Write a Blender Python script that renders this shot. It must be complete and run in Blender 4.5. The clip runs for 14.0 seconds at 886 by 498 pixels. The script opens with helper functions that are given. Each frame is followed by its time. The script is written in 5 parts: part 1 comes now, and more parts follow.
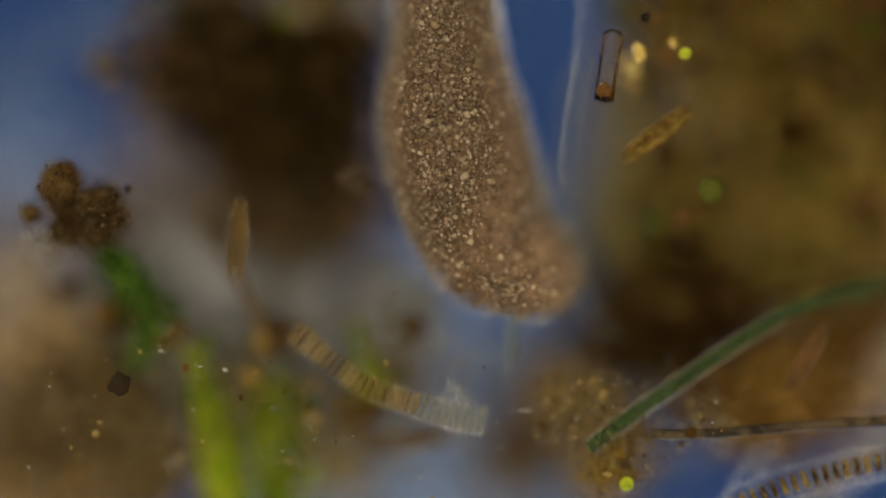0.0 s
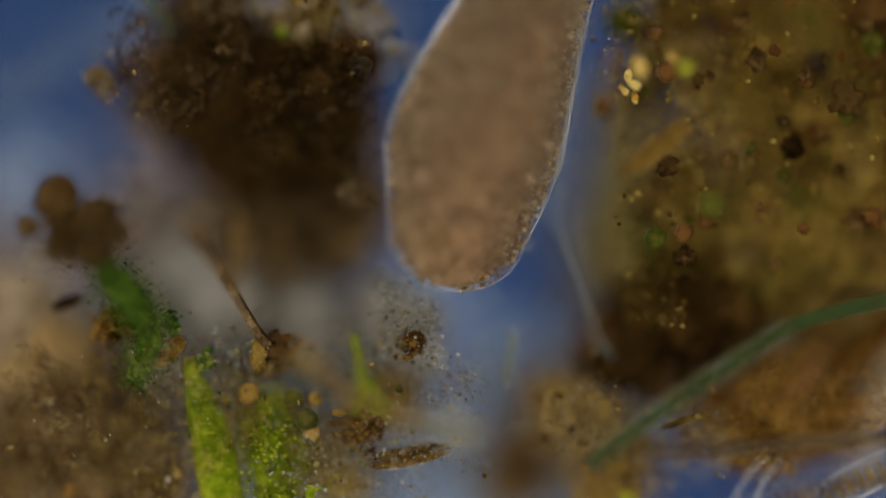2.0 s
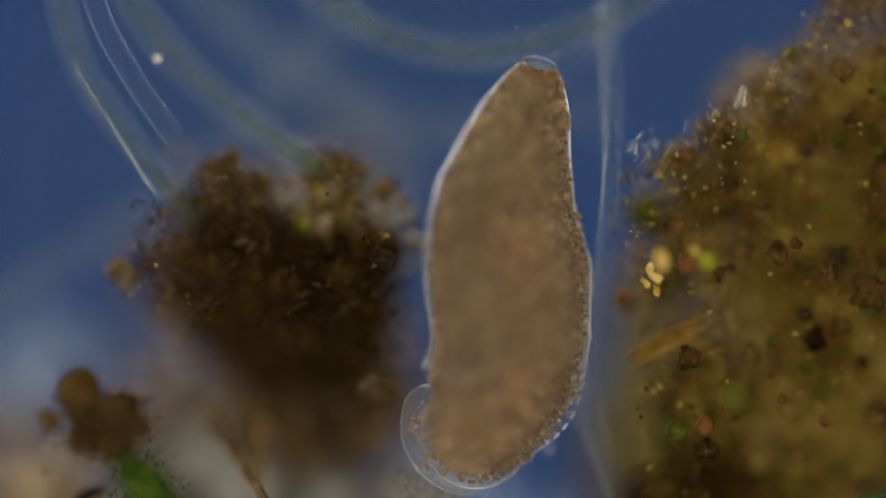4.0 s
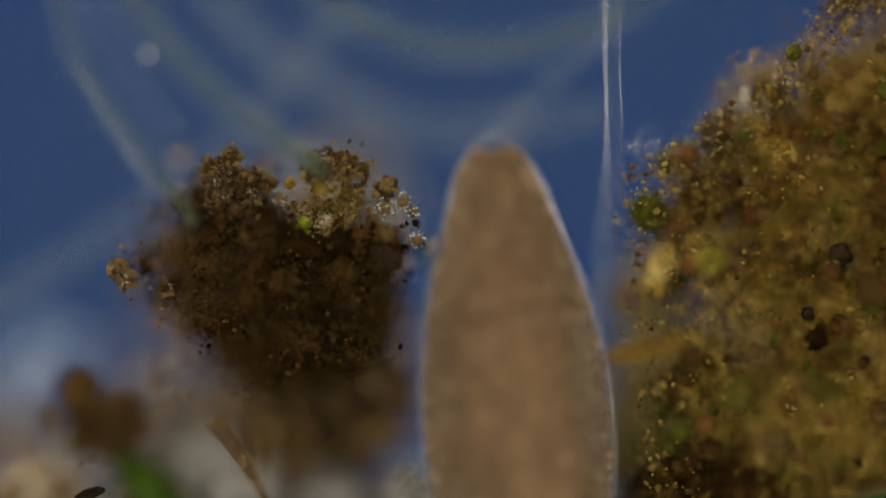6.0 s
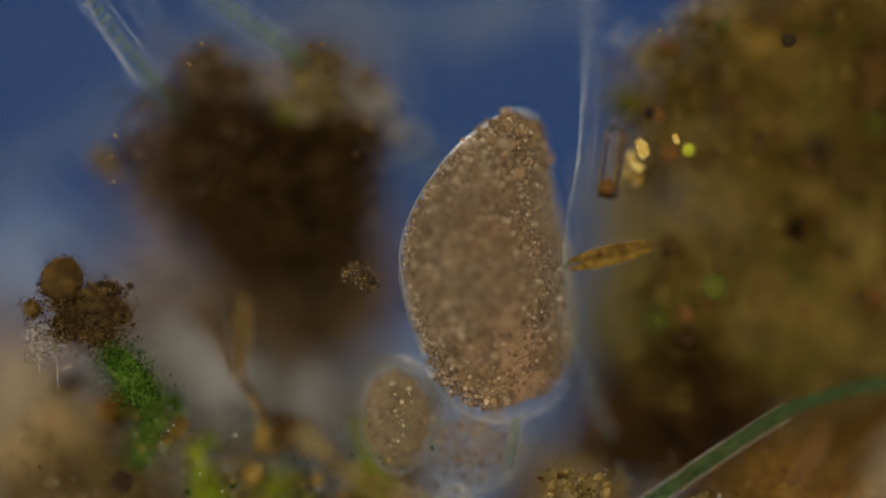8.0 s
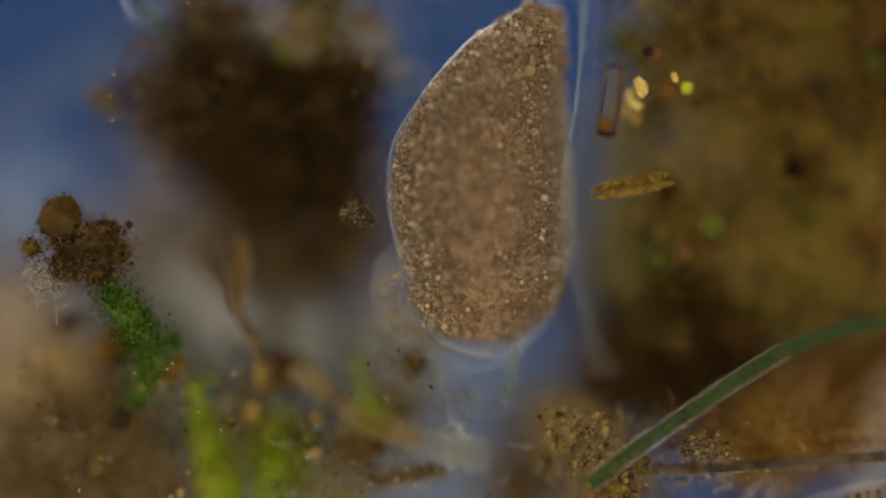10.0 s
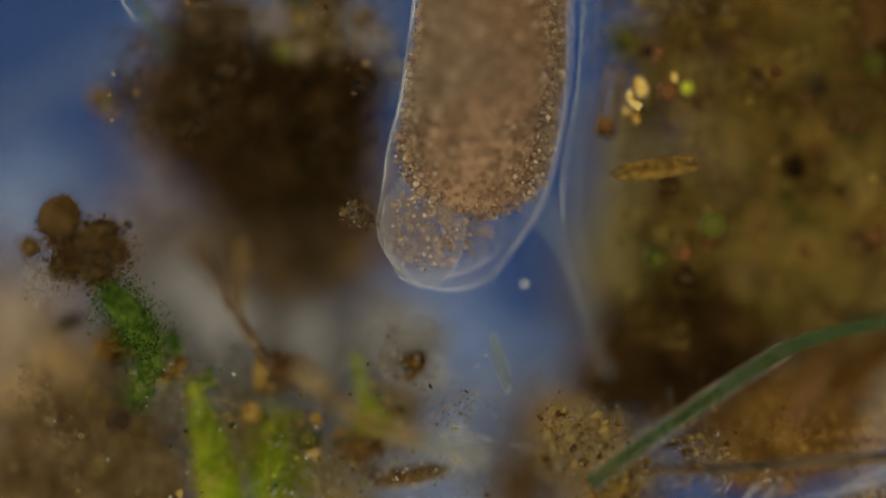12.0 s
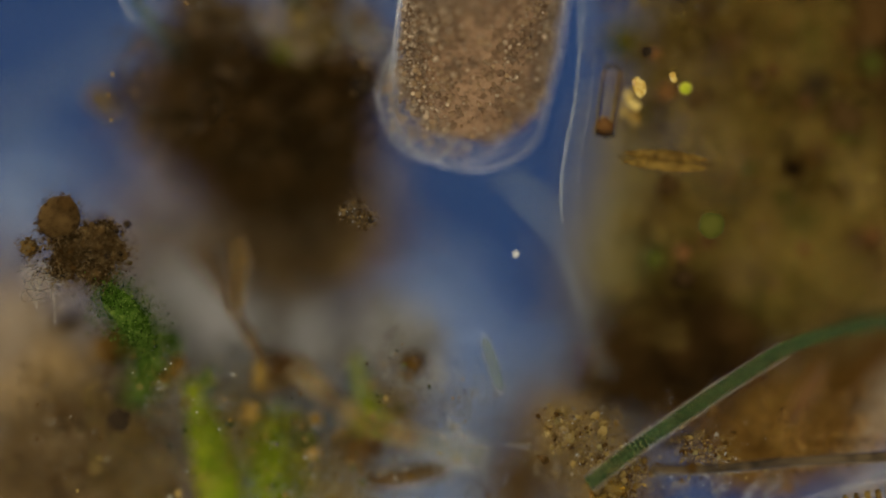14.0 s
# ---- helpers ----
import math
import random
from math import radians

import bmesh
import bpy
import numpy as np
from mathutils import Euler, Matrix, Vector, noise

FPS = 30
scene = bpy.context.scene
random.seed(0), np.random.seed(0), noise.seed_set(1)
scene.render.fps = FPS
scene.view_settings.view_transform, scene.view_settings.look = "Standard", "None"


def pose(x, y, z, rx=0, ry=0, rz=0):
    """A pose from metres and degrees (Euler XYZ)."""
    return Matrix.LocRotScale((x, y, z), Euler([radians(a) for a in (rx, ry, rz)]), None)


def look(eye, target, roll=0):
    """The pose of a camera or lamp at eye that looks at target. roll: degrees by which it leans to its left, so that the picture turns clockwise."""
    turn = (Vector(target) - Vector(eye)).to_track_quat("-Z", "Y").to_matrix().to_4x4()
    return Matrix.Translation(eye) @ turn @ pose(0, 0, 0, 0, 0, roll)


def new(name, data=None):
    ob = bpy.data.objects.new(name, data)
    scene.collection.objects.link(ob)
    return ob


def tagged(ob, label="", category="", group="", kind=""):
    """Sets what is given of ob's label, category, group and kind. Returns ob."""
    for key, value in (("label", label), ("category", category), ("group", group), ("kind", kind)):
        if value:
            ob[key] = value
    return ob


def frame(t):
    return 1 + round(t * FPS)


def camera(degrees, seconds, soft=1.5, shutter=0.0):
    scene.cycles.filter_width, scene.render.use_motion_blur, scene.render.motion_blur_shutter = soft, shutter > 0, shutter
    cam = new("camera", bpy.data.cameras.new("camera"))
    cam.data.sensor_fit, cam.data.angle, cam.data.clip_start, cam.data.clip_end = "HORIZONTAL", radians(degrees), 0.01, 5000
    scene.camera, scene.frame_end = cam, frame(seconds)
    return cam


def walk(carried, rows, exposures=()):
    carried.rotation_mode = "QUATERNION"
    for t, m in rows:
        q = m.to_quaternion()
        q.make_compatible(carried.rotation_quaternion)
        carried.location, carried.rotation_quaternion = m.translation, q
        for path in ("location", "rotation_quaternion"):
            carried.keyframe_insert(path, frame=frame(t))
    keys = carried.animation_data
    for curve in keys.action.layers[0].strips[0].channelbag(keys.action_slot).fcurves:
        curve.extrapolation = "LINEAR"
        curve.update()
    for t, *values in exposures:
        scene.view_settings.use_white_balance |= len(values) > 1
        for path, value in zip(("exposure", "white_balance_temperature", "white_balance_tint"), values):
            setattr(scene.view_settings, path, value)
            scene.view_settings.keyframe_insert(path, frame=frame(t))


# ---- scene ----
# A drop of pond water under a microscope, enlarged two thousand times: 1 m here is about 0.5 mm.
# x, y: across the slide; z: up to the objective. The camera looks straight down, from far off.
DIST = 17.956
cam = camera(5.0, 14.0, 1.5)
cam.data.dof.use_dof = True
cam.data.dof.focus_distance = DIST
cam.data.dof.aperture_fstop = 0.05

# seconds, shift of the stage to the right and downward (mm), height of the plane in focus (mm)
STAGE = [(0.0, 1, -5, 98), (0.2, 2, -4, 76), (0.5, 4, -3, 42), (1.0, 5, -2, -8), (1.5, 0, 0, 15), (1.9, 0, 12, 15), (2.0, 0, 22, 15), (2.2, 5, 88, 15),
         (2.5, 9, 202, 15), (2.7, 22, 338, 18), (2.85, 34, 360, 18), (3.0, 38, 363, 18), (5.3, 39, 363, 8), (6.0, 41, 361, -35),
         (6.5, 36, 363, 22), (7.0, 34, 364, 44), (7.5, 34, 361, 52), (7.6, 30, 335, 54), (7.7, 23, 298, 56), (7.85, 12, 225, 57), (8.0, 6, 166, 58),
         (8.2, 5, 135, 60), (8.4, 4, 92, 61), (8.5, 4, 61, 61), (8.7, 4, 57, 61), (10.8, 3, 57, 55), (11.5, 2, 57, 48),
         (12.0, 3, 57, 42), (12.5, 6, 56, 18), (13.0, 3, 57, 40), (13.5, 1, 57, 55), (14.0, 1, 57, 61)]


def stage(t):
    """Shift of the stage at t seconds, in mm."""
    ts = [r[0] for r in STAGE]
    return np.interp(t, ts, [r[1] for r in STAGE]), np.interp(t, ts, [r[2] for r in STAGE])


walk(cam, [(t, pose(-dx / 1000, dy / 1000, DIST + f / 1000)) for t, dx, dy, f in STAGE])

# ---- light ----
world = bpy.data.worlds.new("water")
scene.world = world
world.use_nodes = True
world.node_tree.nodes["Background"].inputs[0].default_value = (0.985, 0.92, 0.69, 1)
world.node_tree.nodes["Background"].inputs[1].default_value = 0.92


def lamp(name, kind, energy, colour, m, size=1.0):
    data = bpy.data.lights.new(name, kind)
    data.energy, data.color = energy, colour
    if kind == "SUN":
        data.angle = radians(size)
    else:
        data.shape, data.size = "DISK", size
    ob = new(name, data)
    ob.matrix_world = m
    return ob


lamp("oblique_light", "SUN", 0.65, (1.0, 0.86, 0.68), look((-2, 1.5, 4.5), (0, 0, 0)), 12)
# the ring of the dark-field condenser, under the slide, outside the field
for k in range(8):
    x, y = 2.5 * math.cos(k * math.pi / 4), 2.5 * math.sin(k * math.pi / 4)
    lamp("condenser_light", "AREA", 29.8, (1.0, 0.94, 0.86), look((x, y + 0.2, -2.6), (0, 0.2, 0)), 1.5)


# ---- materials ----
def material(name, colours, scale=20.0, rough=0.5, bump=0.3, clear=0.0, through_light=0.0, vary=0.25, fine=4.0, shine=0.5, metal=0.0,
             positions=(0.37, 0.5, 0.63), each=0.2):
    """colours: from the dark to the light ones of a mottled surface. clear: how much one sees through it;
    through_light: how much light it lets through."""
    m = bpy.data.materials.new(name)
    m.use_nodes = True
    nt = m.node_tree
    n, l = nt.nodes, nt.links
    bsdf, out = n["Principled BSDF"], n["Material Output"]
    co = n.new("ShaderNodeTexCoord")
    geo = n.new("ShaderNodeNewGeometry")
    info = n.new("ShaderNodeObjectInfo")
    big = n.new("ShaderNodeTexNoise")
    big.inputs["Scale"].default_value, big.inputs["Detail"].default_value = scale, 5
    small = n.new("ShaderNodeTexNoise")
    small.inputs["Scale"].default_value, small.inputs["Detail"].default_value = scale * fine, 3
    shift = n.new("ShaderNodeVectorMath")
    shift.operation = "MULTIPLY_ADD"
    shift.inputs[1].default_value = (1, 1, 1)
    mult = n.new("ShaderNodeMath")
    mult.operation, mult.inputs[1].default_value = "MULTIPLY", 9.0
    l.new(info.outputs["Random"], mult.inputs[0])
    l.new(co.outputs["Object"], shift.inputs[0])
    l.new(mult.outputs[0], shift.inputs[2])
    l.new(shift.outputs[0], big.inputs["Vector"])
    l.new(shift.outputs[0], small.inputs["Vector"])
    mix = n.new("ShaderNodeMix")
    mix.inputs[0].default_value = 0.4
    l.new(big.outputs[0], mix.inputs[2])
    l.new(small.outputs[0], mix.inputs[3])
    isl = n.new("ShaderNodeMath")
    isl.operation, isl.inputs[1].default_value = "MULTIPLY_ADD", vary
    l.new(geo.outputs["Random Per Island"], isl.inputs[0])
    l.new(mix.outputs[0], isl.inputs[2])
    sub = n.new("ShaderNodeMath")
    sub.operation, sub.inputs[1].default_value = "SUBTRACT", vary / 2 + each / 2
    l.new(isl.outputs[0], sub.inputs[0])
    own = n.new("ShaderNodeMath")
    own.operation, own.inputs[1].default_value = "MULTIPLY_ADD", each
    l.new(info.outputs["Random"], own.inputs[0])
    l.new(sub.outputs[0], own.inputs[2])
    ramp = n.new("ShaderNodeValToRGB")
    ramp.color_ramp.elements[0].position, ramp.color_ramp.elements[1].position = positions[0], positions[-1]
    if len(colours) == 3:
        ramp.color_ramp.elements.new(positions[1])
    for e, c in zip(ramp.color_ramp.elements, colours):
        e.color = (*c, 1)
    l.new(own.outputs[0], ramp.inputs[0])
    l.new(ramp.outputs[0], bsdf.inputs["Base Color"])
    bsdf.inputs["Roughness"].default_value = rough
    bsdf.inputs["Metallic"].default_value = metal
    bsdf.inputs["Specular IOR Level"].default_value = 0.2 * shine  # gloss is weak in water
    b = n.new("ShaderNodeBump")
    b.inputs["Strength"].default_value, b.inputs["Distance"].default_value = bump, 0.01
    l.new(mix.outputs[0], b.inputs["Height"])
    l.new(b.outputs[0], bsdf.inputs["Normal"])
    last = bsdf
    if through_light > 0:
        tr = n.new("ShaderNodeBsdfTranslucent")
        l.new(ramp.outputs[0], tr.inputs[0])
        ms = n.new("ShaderNodeMixShader")
        ms.inputs[0].default_value = through_light
        l.new(last.outputs[0], ms.inputs[1])
        l.new(tr.outputs[0], ms.inputs[2])
        last = ms
    if clear > 0:
        tp = n.new("ShaderNodeBsdfTransparent")
        ms = n.new("ShaderNodeMixShader")
        ms.inputs[0].default_value = clear
        l.new(last.outputs[0], ms.inputs[1])
        l.new(tp.outputs[0], ms.inputs[2])
        last = ms
    l.new(last.outputs[0], out.inputs[0])
    return m


def membrane(name, colour, body=0.08, gloss=0.5, rough=0.2, edge=4.0):
    """A thin clear skin: see-through, faintly milky, with gloss towards its edges."""
    m = bpy.data.materials.new(name)
    m.use_nodes = True
    nt = m.node_tree
    n, l = nt.nodes, nt.links
    n.remove(n["Principled BSDF"])
    tp, df, gl = n.new("ShaderNodeBsdfTransparent"), n.new("ShaderNodeBsdfDiffuse"), n.new("ShaderNodeBsdfGlossy")
    df.inputs[0].default_value = (*colour, 1)
    gl.inputs["Roughness"].default_value = rough
    fr = n.new("ShaderNodeLayerWeight")
    fr.inputs[0].default_value = 0.5
    pw, sc = n.new("ShaderNodeMath"), n.new("ShaderNodeMath")
    pw.operation, pw.inputs[1].default_value = "POWER", edge
    sc.operation, sc.inputs[1].default_value = "MULTIPLY", gloss
    l.new(fr.outputs["Facing"], pw.inputs[0])
    l.new(pw.outputs[0], sc.inputs[0])
    a, b = n.new("ShaderNodeMixShader"), n.new("ShaderNodeMixShader")
    noi = n.new("ShaderNodeTexNoise")
    noi.inputs["Scale"].default_value = 25
    co = n.new("ShaderNodeTexCoord")
    l.new(co.outputs["Object"], noi.inputs["Vector"])
    k = n.new("ShaderNodeMath")
    k.operation, k.inputs[1].default_value = "MULTIPLY", body * 2
    l.new(noi.outputs[0], k.inputs[0])
    l.new(k.outputs[0], a.inputs[0])
    l.new(tp.outputs[0], a.inputs[1])
    l.new(df.outputs[0], a.inputs[2])
    l.new(sc.outputs[0], b.inputs[0])
    l.new(a.outputs[0], b.inputs[1])
    l.new(gl.outputs[0], b.inputs[2])
    l.new(b.outputs[0], n["Material Output"].inputs[0])
    return m


def film(name, colours, scale=45.0, low=0.45, high=0.75, most=0.75, fine=180.0):
    """A torn, see-through film of slime with grains in it: patches of it are dense, the rest is clear."""
    m = material(name, colours, fine * 0.4, 0.4, 0.8, vary=0.0, through_light=0.35, fine=3.0, shine=0.35, each=0.05, positions=(0.41, 0.5, 0.60))
    nt = m.node_tree
    n, l = nt.nodes, nt.links
    out = n["Material Output"]
    last = out.inputs[0].links[0].from_node
    co, noi = n.new("ShaderNodeTexCoord"), n.new("ShaderNodeTexNoise")
    noi.inputs["Scale"].default_value, noi.inputs["Detail"].default_value, noi.inputs["Roughness"].default_value = scale, 6, 0.7
    l.new(co.outputs["Object"], noi.inputs["Vector"])
    ran = n.new("ShaderNodeMapRange")
    for k, v in ((1, low), (2, high), (3, 0.0), (4, most)):
        ran.inputs[k].default_value = v
    l.new(noi.outputs[0], ran.inputs[0])
    tp, ms = n.new("ShaderNodeBsdfTransparent"), n.new("ShaderNodeMixShader")
    l.new(ran.outputs[0], ms.inputs[0])
    l.new(tp.outputs[0], ms.inputs[1])
    l.new(last.outputs[0], ms.inputs[2])
    l.new(ms.outputs[0], out.inputs[0])
    return m


def glow(name, colours, scale, strength):
    m = bpy.data.materials.new(name)
    m.use_nodes = True
    nt = m.node_tree
    n, l = nt.nodes, nt.links
    n.remove(n["Principled BSDF"])
    em, noi, co = n.new("ShaderNodeEmission"), n.new("ShaderNodeTexNoise"), n.new("ShaderNodeTexCoord")
    noi.inputs["Scale"].default_value, noi.inputs["Detail"].default_value = scale, 2
    ramp = n.new("ShaderNodeValToRGB")
    ramp.color_ramp.elements[0].position, ramp.color_ramp.elements[1].position = 0.38, 0.62
    for e, c in zip(ramp.color_ramp.elements, colours):
        e.color = (*c, 1)
    l.new(co.outputs["Object"], noi.inputs["Vector"])
    l.new(noi.outputs[0], ramp.inputs[0])
    l.new(ramp.outputs[0], em.inputs[0])
    em.inputs[1].default_value = strength
    l.new(em.outputs[0], n["Material Output"].inputs[0])
    return m


M_FIELD = glow("blue_field", [(0.030, 0.055, 0.102), (0.007, 0.035, 0.150)], 1.8, 1.0)
M_GLASS = membrane("slide_glass", (0.6, 0.7, 0.8), 0.01, 0.05)
M_BODY = material("ciliate_plasm", [(0.0954, 0.0498, 0.027), (0.194, 0.1113, 0.0636), (0.3392, 0.2078, 0.123)], 60, 0.6, 0.6, fine=2.5, shine=0.1, through_light=0.15, each=0.0, positions=(0.36, 0.5, 0.64))
M_TAIL = membrane("clear_plasm", (0.50, 0.47, 0.45), 0.03, 0.6, 0.4, 3.0)
M_GRANULE = material("food_granule", [(0.215, 0.126, 0.068), (0.30, 0.185, 0.10), (0.50, 0.335, 0.18)], 8, 0.3, 0.1, vary=0.9, shine=1.0, through_light=0.5, positions=(0.15, 0.6, 0.95), each=0.0)
M_CORTEX = material("cortex_granule", [(0.24, 0.158, 0.10), (0.42, 0.30, 0.195), (0.80, 0.64, 0.46)], 8, 0.25, 0.1, vary=0.9, shine=1.2, through_light=0.55, positions=(0.15, 0.6, 0.95), each=0.0)
M_PELLICLE = membrane("pellicle", (1.0, 0.82, 0.76), 0.012, 1.0, 0.45, 2.7)
M_DETRITUS = material("dark_detritus", [(0.0026, 0.0016, 0.0007), (0.0182, 0.0097, 0.0039), (0.13, 0.0676, 0.0208)], 7, 0.9, 0.8, vary=0.22, through_light=0.4, shine=0.05, each=0.1, fine=6.0)
M_BROWN = material("brown_detritus", [(0.0805, 0.0437, 0.0172), (0.2415, 0.1495, 0.0633), (0.483, 0.3335, 0.161)], 7, 0.85, 0.5, vary=0.35, through_light=0.4, shine=0.1)
M_RUST = material("rust_detritus", [(0.09, 0.036, 0.007), (0.20, 0.095, 0.017), (0.38, 0.22, 0.05)], 8, 0.8, 0.6, vary=0.25, through_light=0.4, shine=0.15, positions=(0.33, 0.5, 0.67))
M_HAZE = material("pale_detritus", [(0.2131, 0.1982, 0.1883), (0.3667, 0.3519, 0.3568), (0.5154, 0.5055, 0.5253)], 6, 0.8, 0.5, clear=0, vary=0.5, through_light=0.4, shine=0.05)
M_MASS = material("olive_slime", [(0.0767, 0.0448, 0.0071), (0.3422, 0.2266, 0.033), (0.59, 0.4366, 0.1062)], 4, 0.75, 0.5, vary=0.2, through_light=0.3, fine=8, shine=0.1, each=0.3, positions=(0.3, 0.5, 0.7))
M_MASSBIT = material("olive_grain", [(0.099, 0.0616, 0.011), (0.242, 0.165, 0.0308), (0.44, 0.33, 0.099)], 10, 0.6, 0.4, vary=0.5, through_light=0.4, shine=0.1)
M_GREEN = material("green_cells", [(0.016, 0.042, 0.003), (0.06, 0.125, 0.012), (0.20, 0.28, 0.055)], 20, 0.5, 0.3, vary=0.6, through_light=0.3, shine=0.2, positions=(0.3, 0.5, 0.7))
M_LEAF = material("bright_green", [(0.0475, 0.0938, 0.0037), (0.1875, 0.2625, 0.0075), (0.5, 0.5375, 0.0375)], 11, 0.5, 0.3, vary=0.15, through_light=0.3, shine=0.2, positions=(0.33, 0.5, 0.67))
M_GOLD = material("gold_chloroplast", [(0.026, 0.012, 0.002), (0.10, 0.054, 0.008), (0.30, 0.19, 0.04)], 60, 0.4, 0.3, vary=0.3, through_light=0.3, positions=(0.36, 0.5, 0.64))
M_FRUST = membrane("silica_wall", (0.7, 0.5, 0.25), 0.02, 0.3, 0.25)
M_SHEATH = membrane("sheath", (0.45, 0.47, 0.46), 0.05, 0.6, 0.3, 3.5)
M_CELL = material("green_cell_disc", [(0.016, 0.046, 0.012), (0.040, 0.092, 0.030), (0.10, 0.17, 0.065)], 12, 0.5, 0.2, clear=0.3, through_light=0.3, shine=0.2, vary=0.1, each=0.06, positions=(0.2, 0.5, 0.8))
M_PALECELL = material("pale_cell", [(0.15, 0.17, 0.14), (0.28, 0.30, 0.24), (0.46, 0.46, 0.36)], 12, 0.4, 0.2, clear=0.62, through_light=0.3)
M_FARCELL = material("far_cell", [(0.05, 0.08, 0.05), (0.11, 0.15, 0.09), (0.20, 0.24, 0.14)], 12, 0.5, 0.2, clear=0.75, through_light=0.3, shine=0.1, each=0.1)
M_GOLDCELL = material("golden_cell", [(0.10, 0.055, 0.01), (0.24, 0.145, 0.03), (0.50, 0.36, 0.13)], 12, 0.4, 0.2, clear=0.5, through_light=0.2)
M_FIBRE = material("pale_fibre", [(0.2, 0.19, 0.17), (0.36, 0.35, 0.33), (0.62, 0.62, 0.6)], 20, 0.25, 0.1, shine=0.7)
M_DARKFIBRE = material("dark_fibre", [(0.012, 0.008, 0.004), (0.03, 0.02, 0.012), (0.08, 0.055, 0.03)], 12, 0.5, 0.2)
M_BLACK = material("black_grain", [(0.004, 0.003, 0.002), (0.010, 0.007, 0.005), (0.03, 0.02, 0.012)], 20, 0.6, 0.3, shine=0.05)
M_CRYSTAL = material("gold_crystal", [(0.225, 0.0975, 0.006), (0.4125, 0.2325, 0.0225), (0.6, 0.45, 0.15)], 30, 0.12, 0.3, shine=0.9)
M_RED = material("red_brown_grain", [(0.025, 0.009, 0.003), (0.06, 0.024, 0.007), (0.12, 0.055, 0.016)], 25, 0.4, 0.2, shine=0.2, positions=(0.3, 0.5, 0.7))
M_FLOCK = material("olive_flock", [(0.1224, 0.0868, 0.0256), (0.2754, 0.2142, 0.0714), (0.4488, 0.3774, 0.1734)], 6, 0.8, 0.5, clear=0, vary=0.5, through_light=0.4, shine=0.05)
M_DIM = material("dim_flock", [(0.17, 0.11, 0.06), (0.38, 0.28, 0.185), (0.6, 0.49, 0.38)], 6, 0.8, 0.5, clear=0, vary=0.5, through_light=0.4, shine=0.05)
M_MIST = material("blue_grey_flock", [(0.224, 0.3024, 0.4704), (0.4144, 0.5264, 0.784), (0.6272, 0.7392, 0.9)], 6, 0.8, 0.5, clear=0, vary=0.5, through_light=0.4, shine=0.05)
# pale colour for the shine along edges of clear tubes
M_EDGESHINE = membrane("edge_shine", (0.80, 0.88, 0.88), 0.06, 0.35, 0.3)
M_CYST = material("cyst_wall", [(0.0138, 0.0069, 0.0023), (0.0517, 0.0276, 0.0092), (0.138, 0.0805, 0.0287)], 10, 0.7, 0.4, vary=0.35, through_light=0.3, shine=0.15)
M_FLAKE = material("golden_flake", [(0.0935, 0.0468, 0.0094), (0.2057, 0.1216, 0.0281), (0.4208, 0.2992, 0.1029)], 15, 0.5, 0.4, vary=0.7, through_light=0.4, shine=0.3)
M_GREYFLAKE = material("grey_flake", [(0.16, 0.15, 0.135), (0.28, 0.265, 0.24), (0.52, 0.51, 0.50)], 15, 0.3, 0.4, vary=0.7, through_light=0.4, shine=0.6)
M_DARKFLAKE = material("brown_flake", [(0.0255, 0.0136, 0.0043), (0.085, 0.051, 0.017), (0.204, 0.136, 0.0595)], 15, 0.6, 0.4, vary=0.7, through_light=0.4, shine=0.2)
M_GREENFLAKE = material("green_flake", [(0.034, 0.051, 0.0068), (0.085, 0.119, 0.017), (0.17, 0.2125, 0.051)], 15, 0.5, 0.4, vary=0.7, through_light=0.4, shine=0.2)
M_GLASSY = membrane("glassy_fibre", (0.85, 0.80, 0.72), 0.10, 0.4, 0.3)
M_CRUMB = material("brown_crumb", [(0.075, 0.043, 0.014), (0.14, 0.086, 0.032), (0.28, 0.19, 0.085)], 15, 0.7, 0.4, vary=0.5, through_light=0.5, shine=0.4)
M_TUBE = membrane("tube_wall", (0.50, 0.50, 0.45), 0.016, 0.4, 0.35, 4.0)
M_BAND = membrane("broad_sheath", (0.36, 0.42, 0.46), 0.05, 0.03, 0.4, 3.0)
M_FARSHEATH = membrane("far_sheath", (0.28, 0.40, 0.52), 0.018, 0.10, 0.3, 3.0)
M_VACUOLE = material("vacuole_plasm", [(0.10, 0.064, 0.034), (0.175, 0.115, 0.062), (0.30, 0.21, 0.115)], 50, 0.5, 0.4, clear=0.3, through_light=0.4, shine=0.2, each=0.0)
M_LOBE = membrane("lobe_skin", (0.75, 0.66, 0.58), 0.03, 1.0, 0.4, 2.4)
M_BALL = material("olive_cell", [(0.015, 0.02, 0.002), (0.035, 0.042, 0.004), (0.075, 0.075, 0.012)], 18, 0.5, 0.3, shine=0.15, positions=(0.3, 0.5, 0.7))

M_TANFIBRE = material("tan_fibre", [(0.10, 0.07, 0.04), (0.24, 0.19, 0.13), (0.60, 0.56, 0.50)], 60, 0.3, 0.2, clear=0.45, through_light=0.3, shine=1.0, positions=(0.36, 0.5, 0.64))
# glints are put into the near-white colour of tiny grains
M_SPARK = material("pale_glint", [(0.16, 0.16, 0.15), (0.40, 0.40, 0.38), (0.8, 0.8, 0.78)], 30, 0.15, 0.2, vary=0.7, through_light=0.4, shine=2.5)
M_AMBERSPARK = material("amber_glint", [(0.08, 0.035, 0.008), (0.22, 0.12, 0.025), (0.50, 0.32, 0.09)], 30, 0.2, 0.2, vary=0.6, through_light=0.4, shine=1.5)
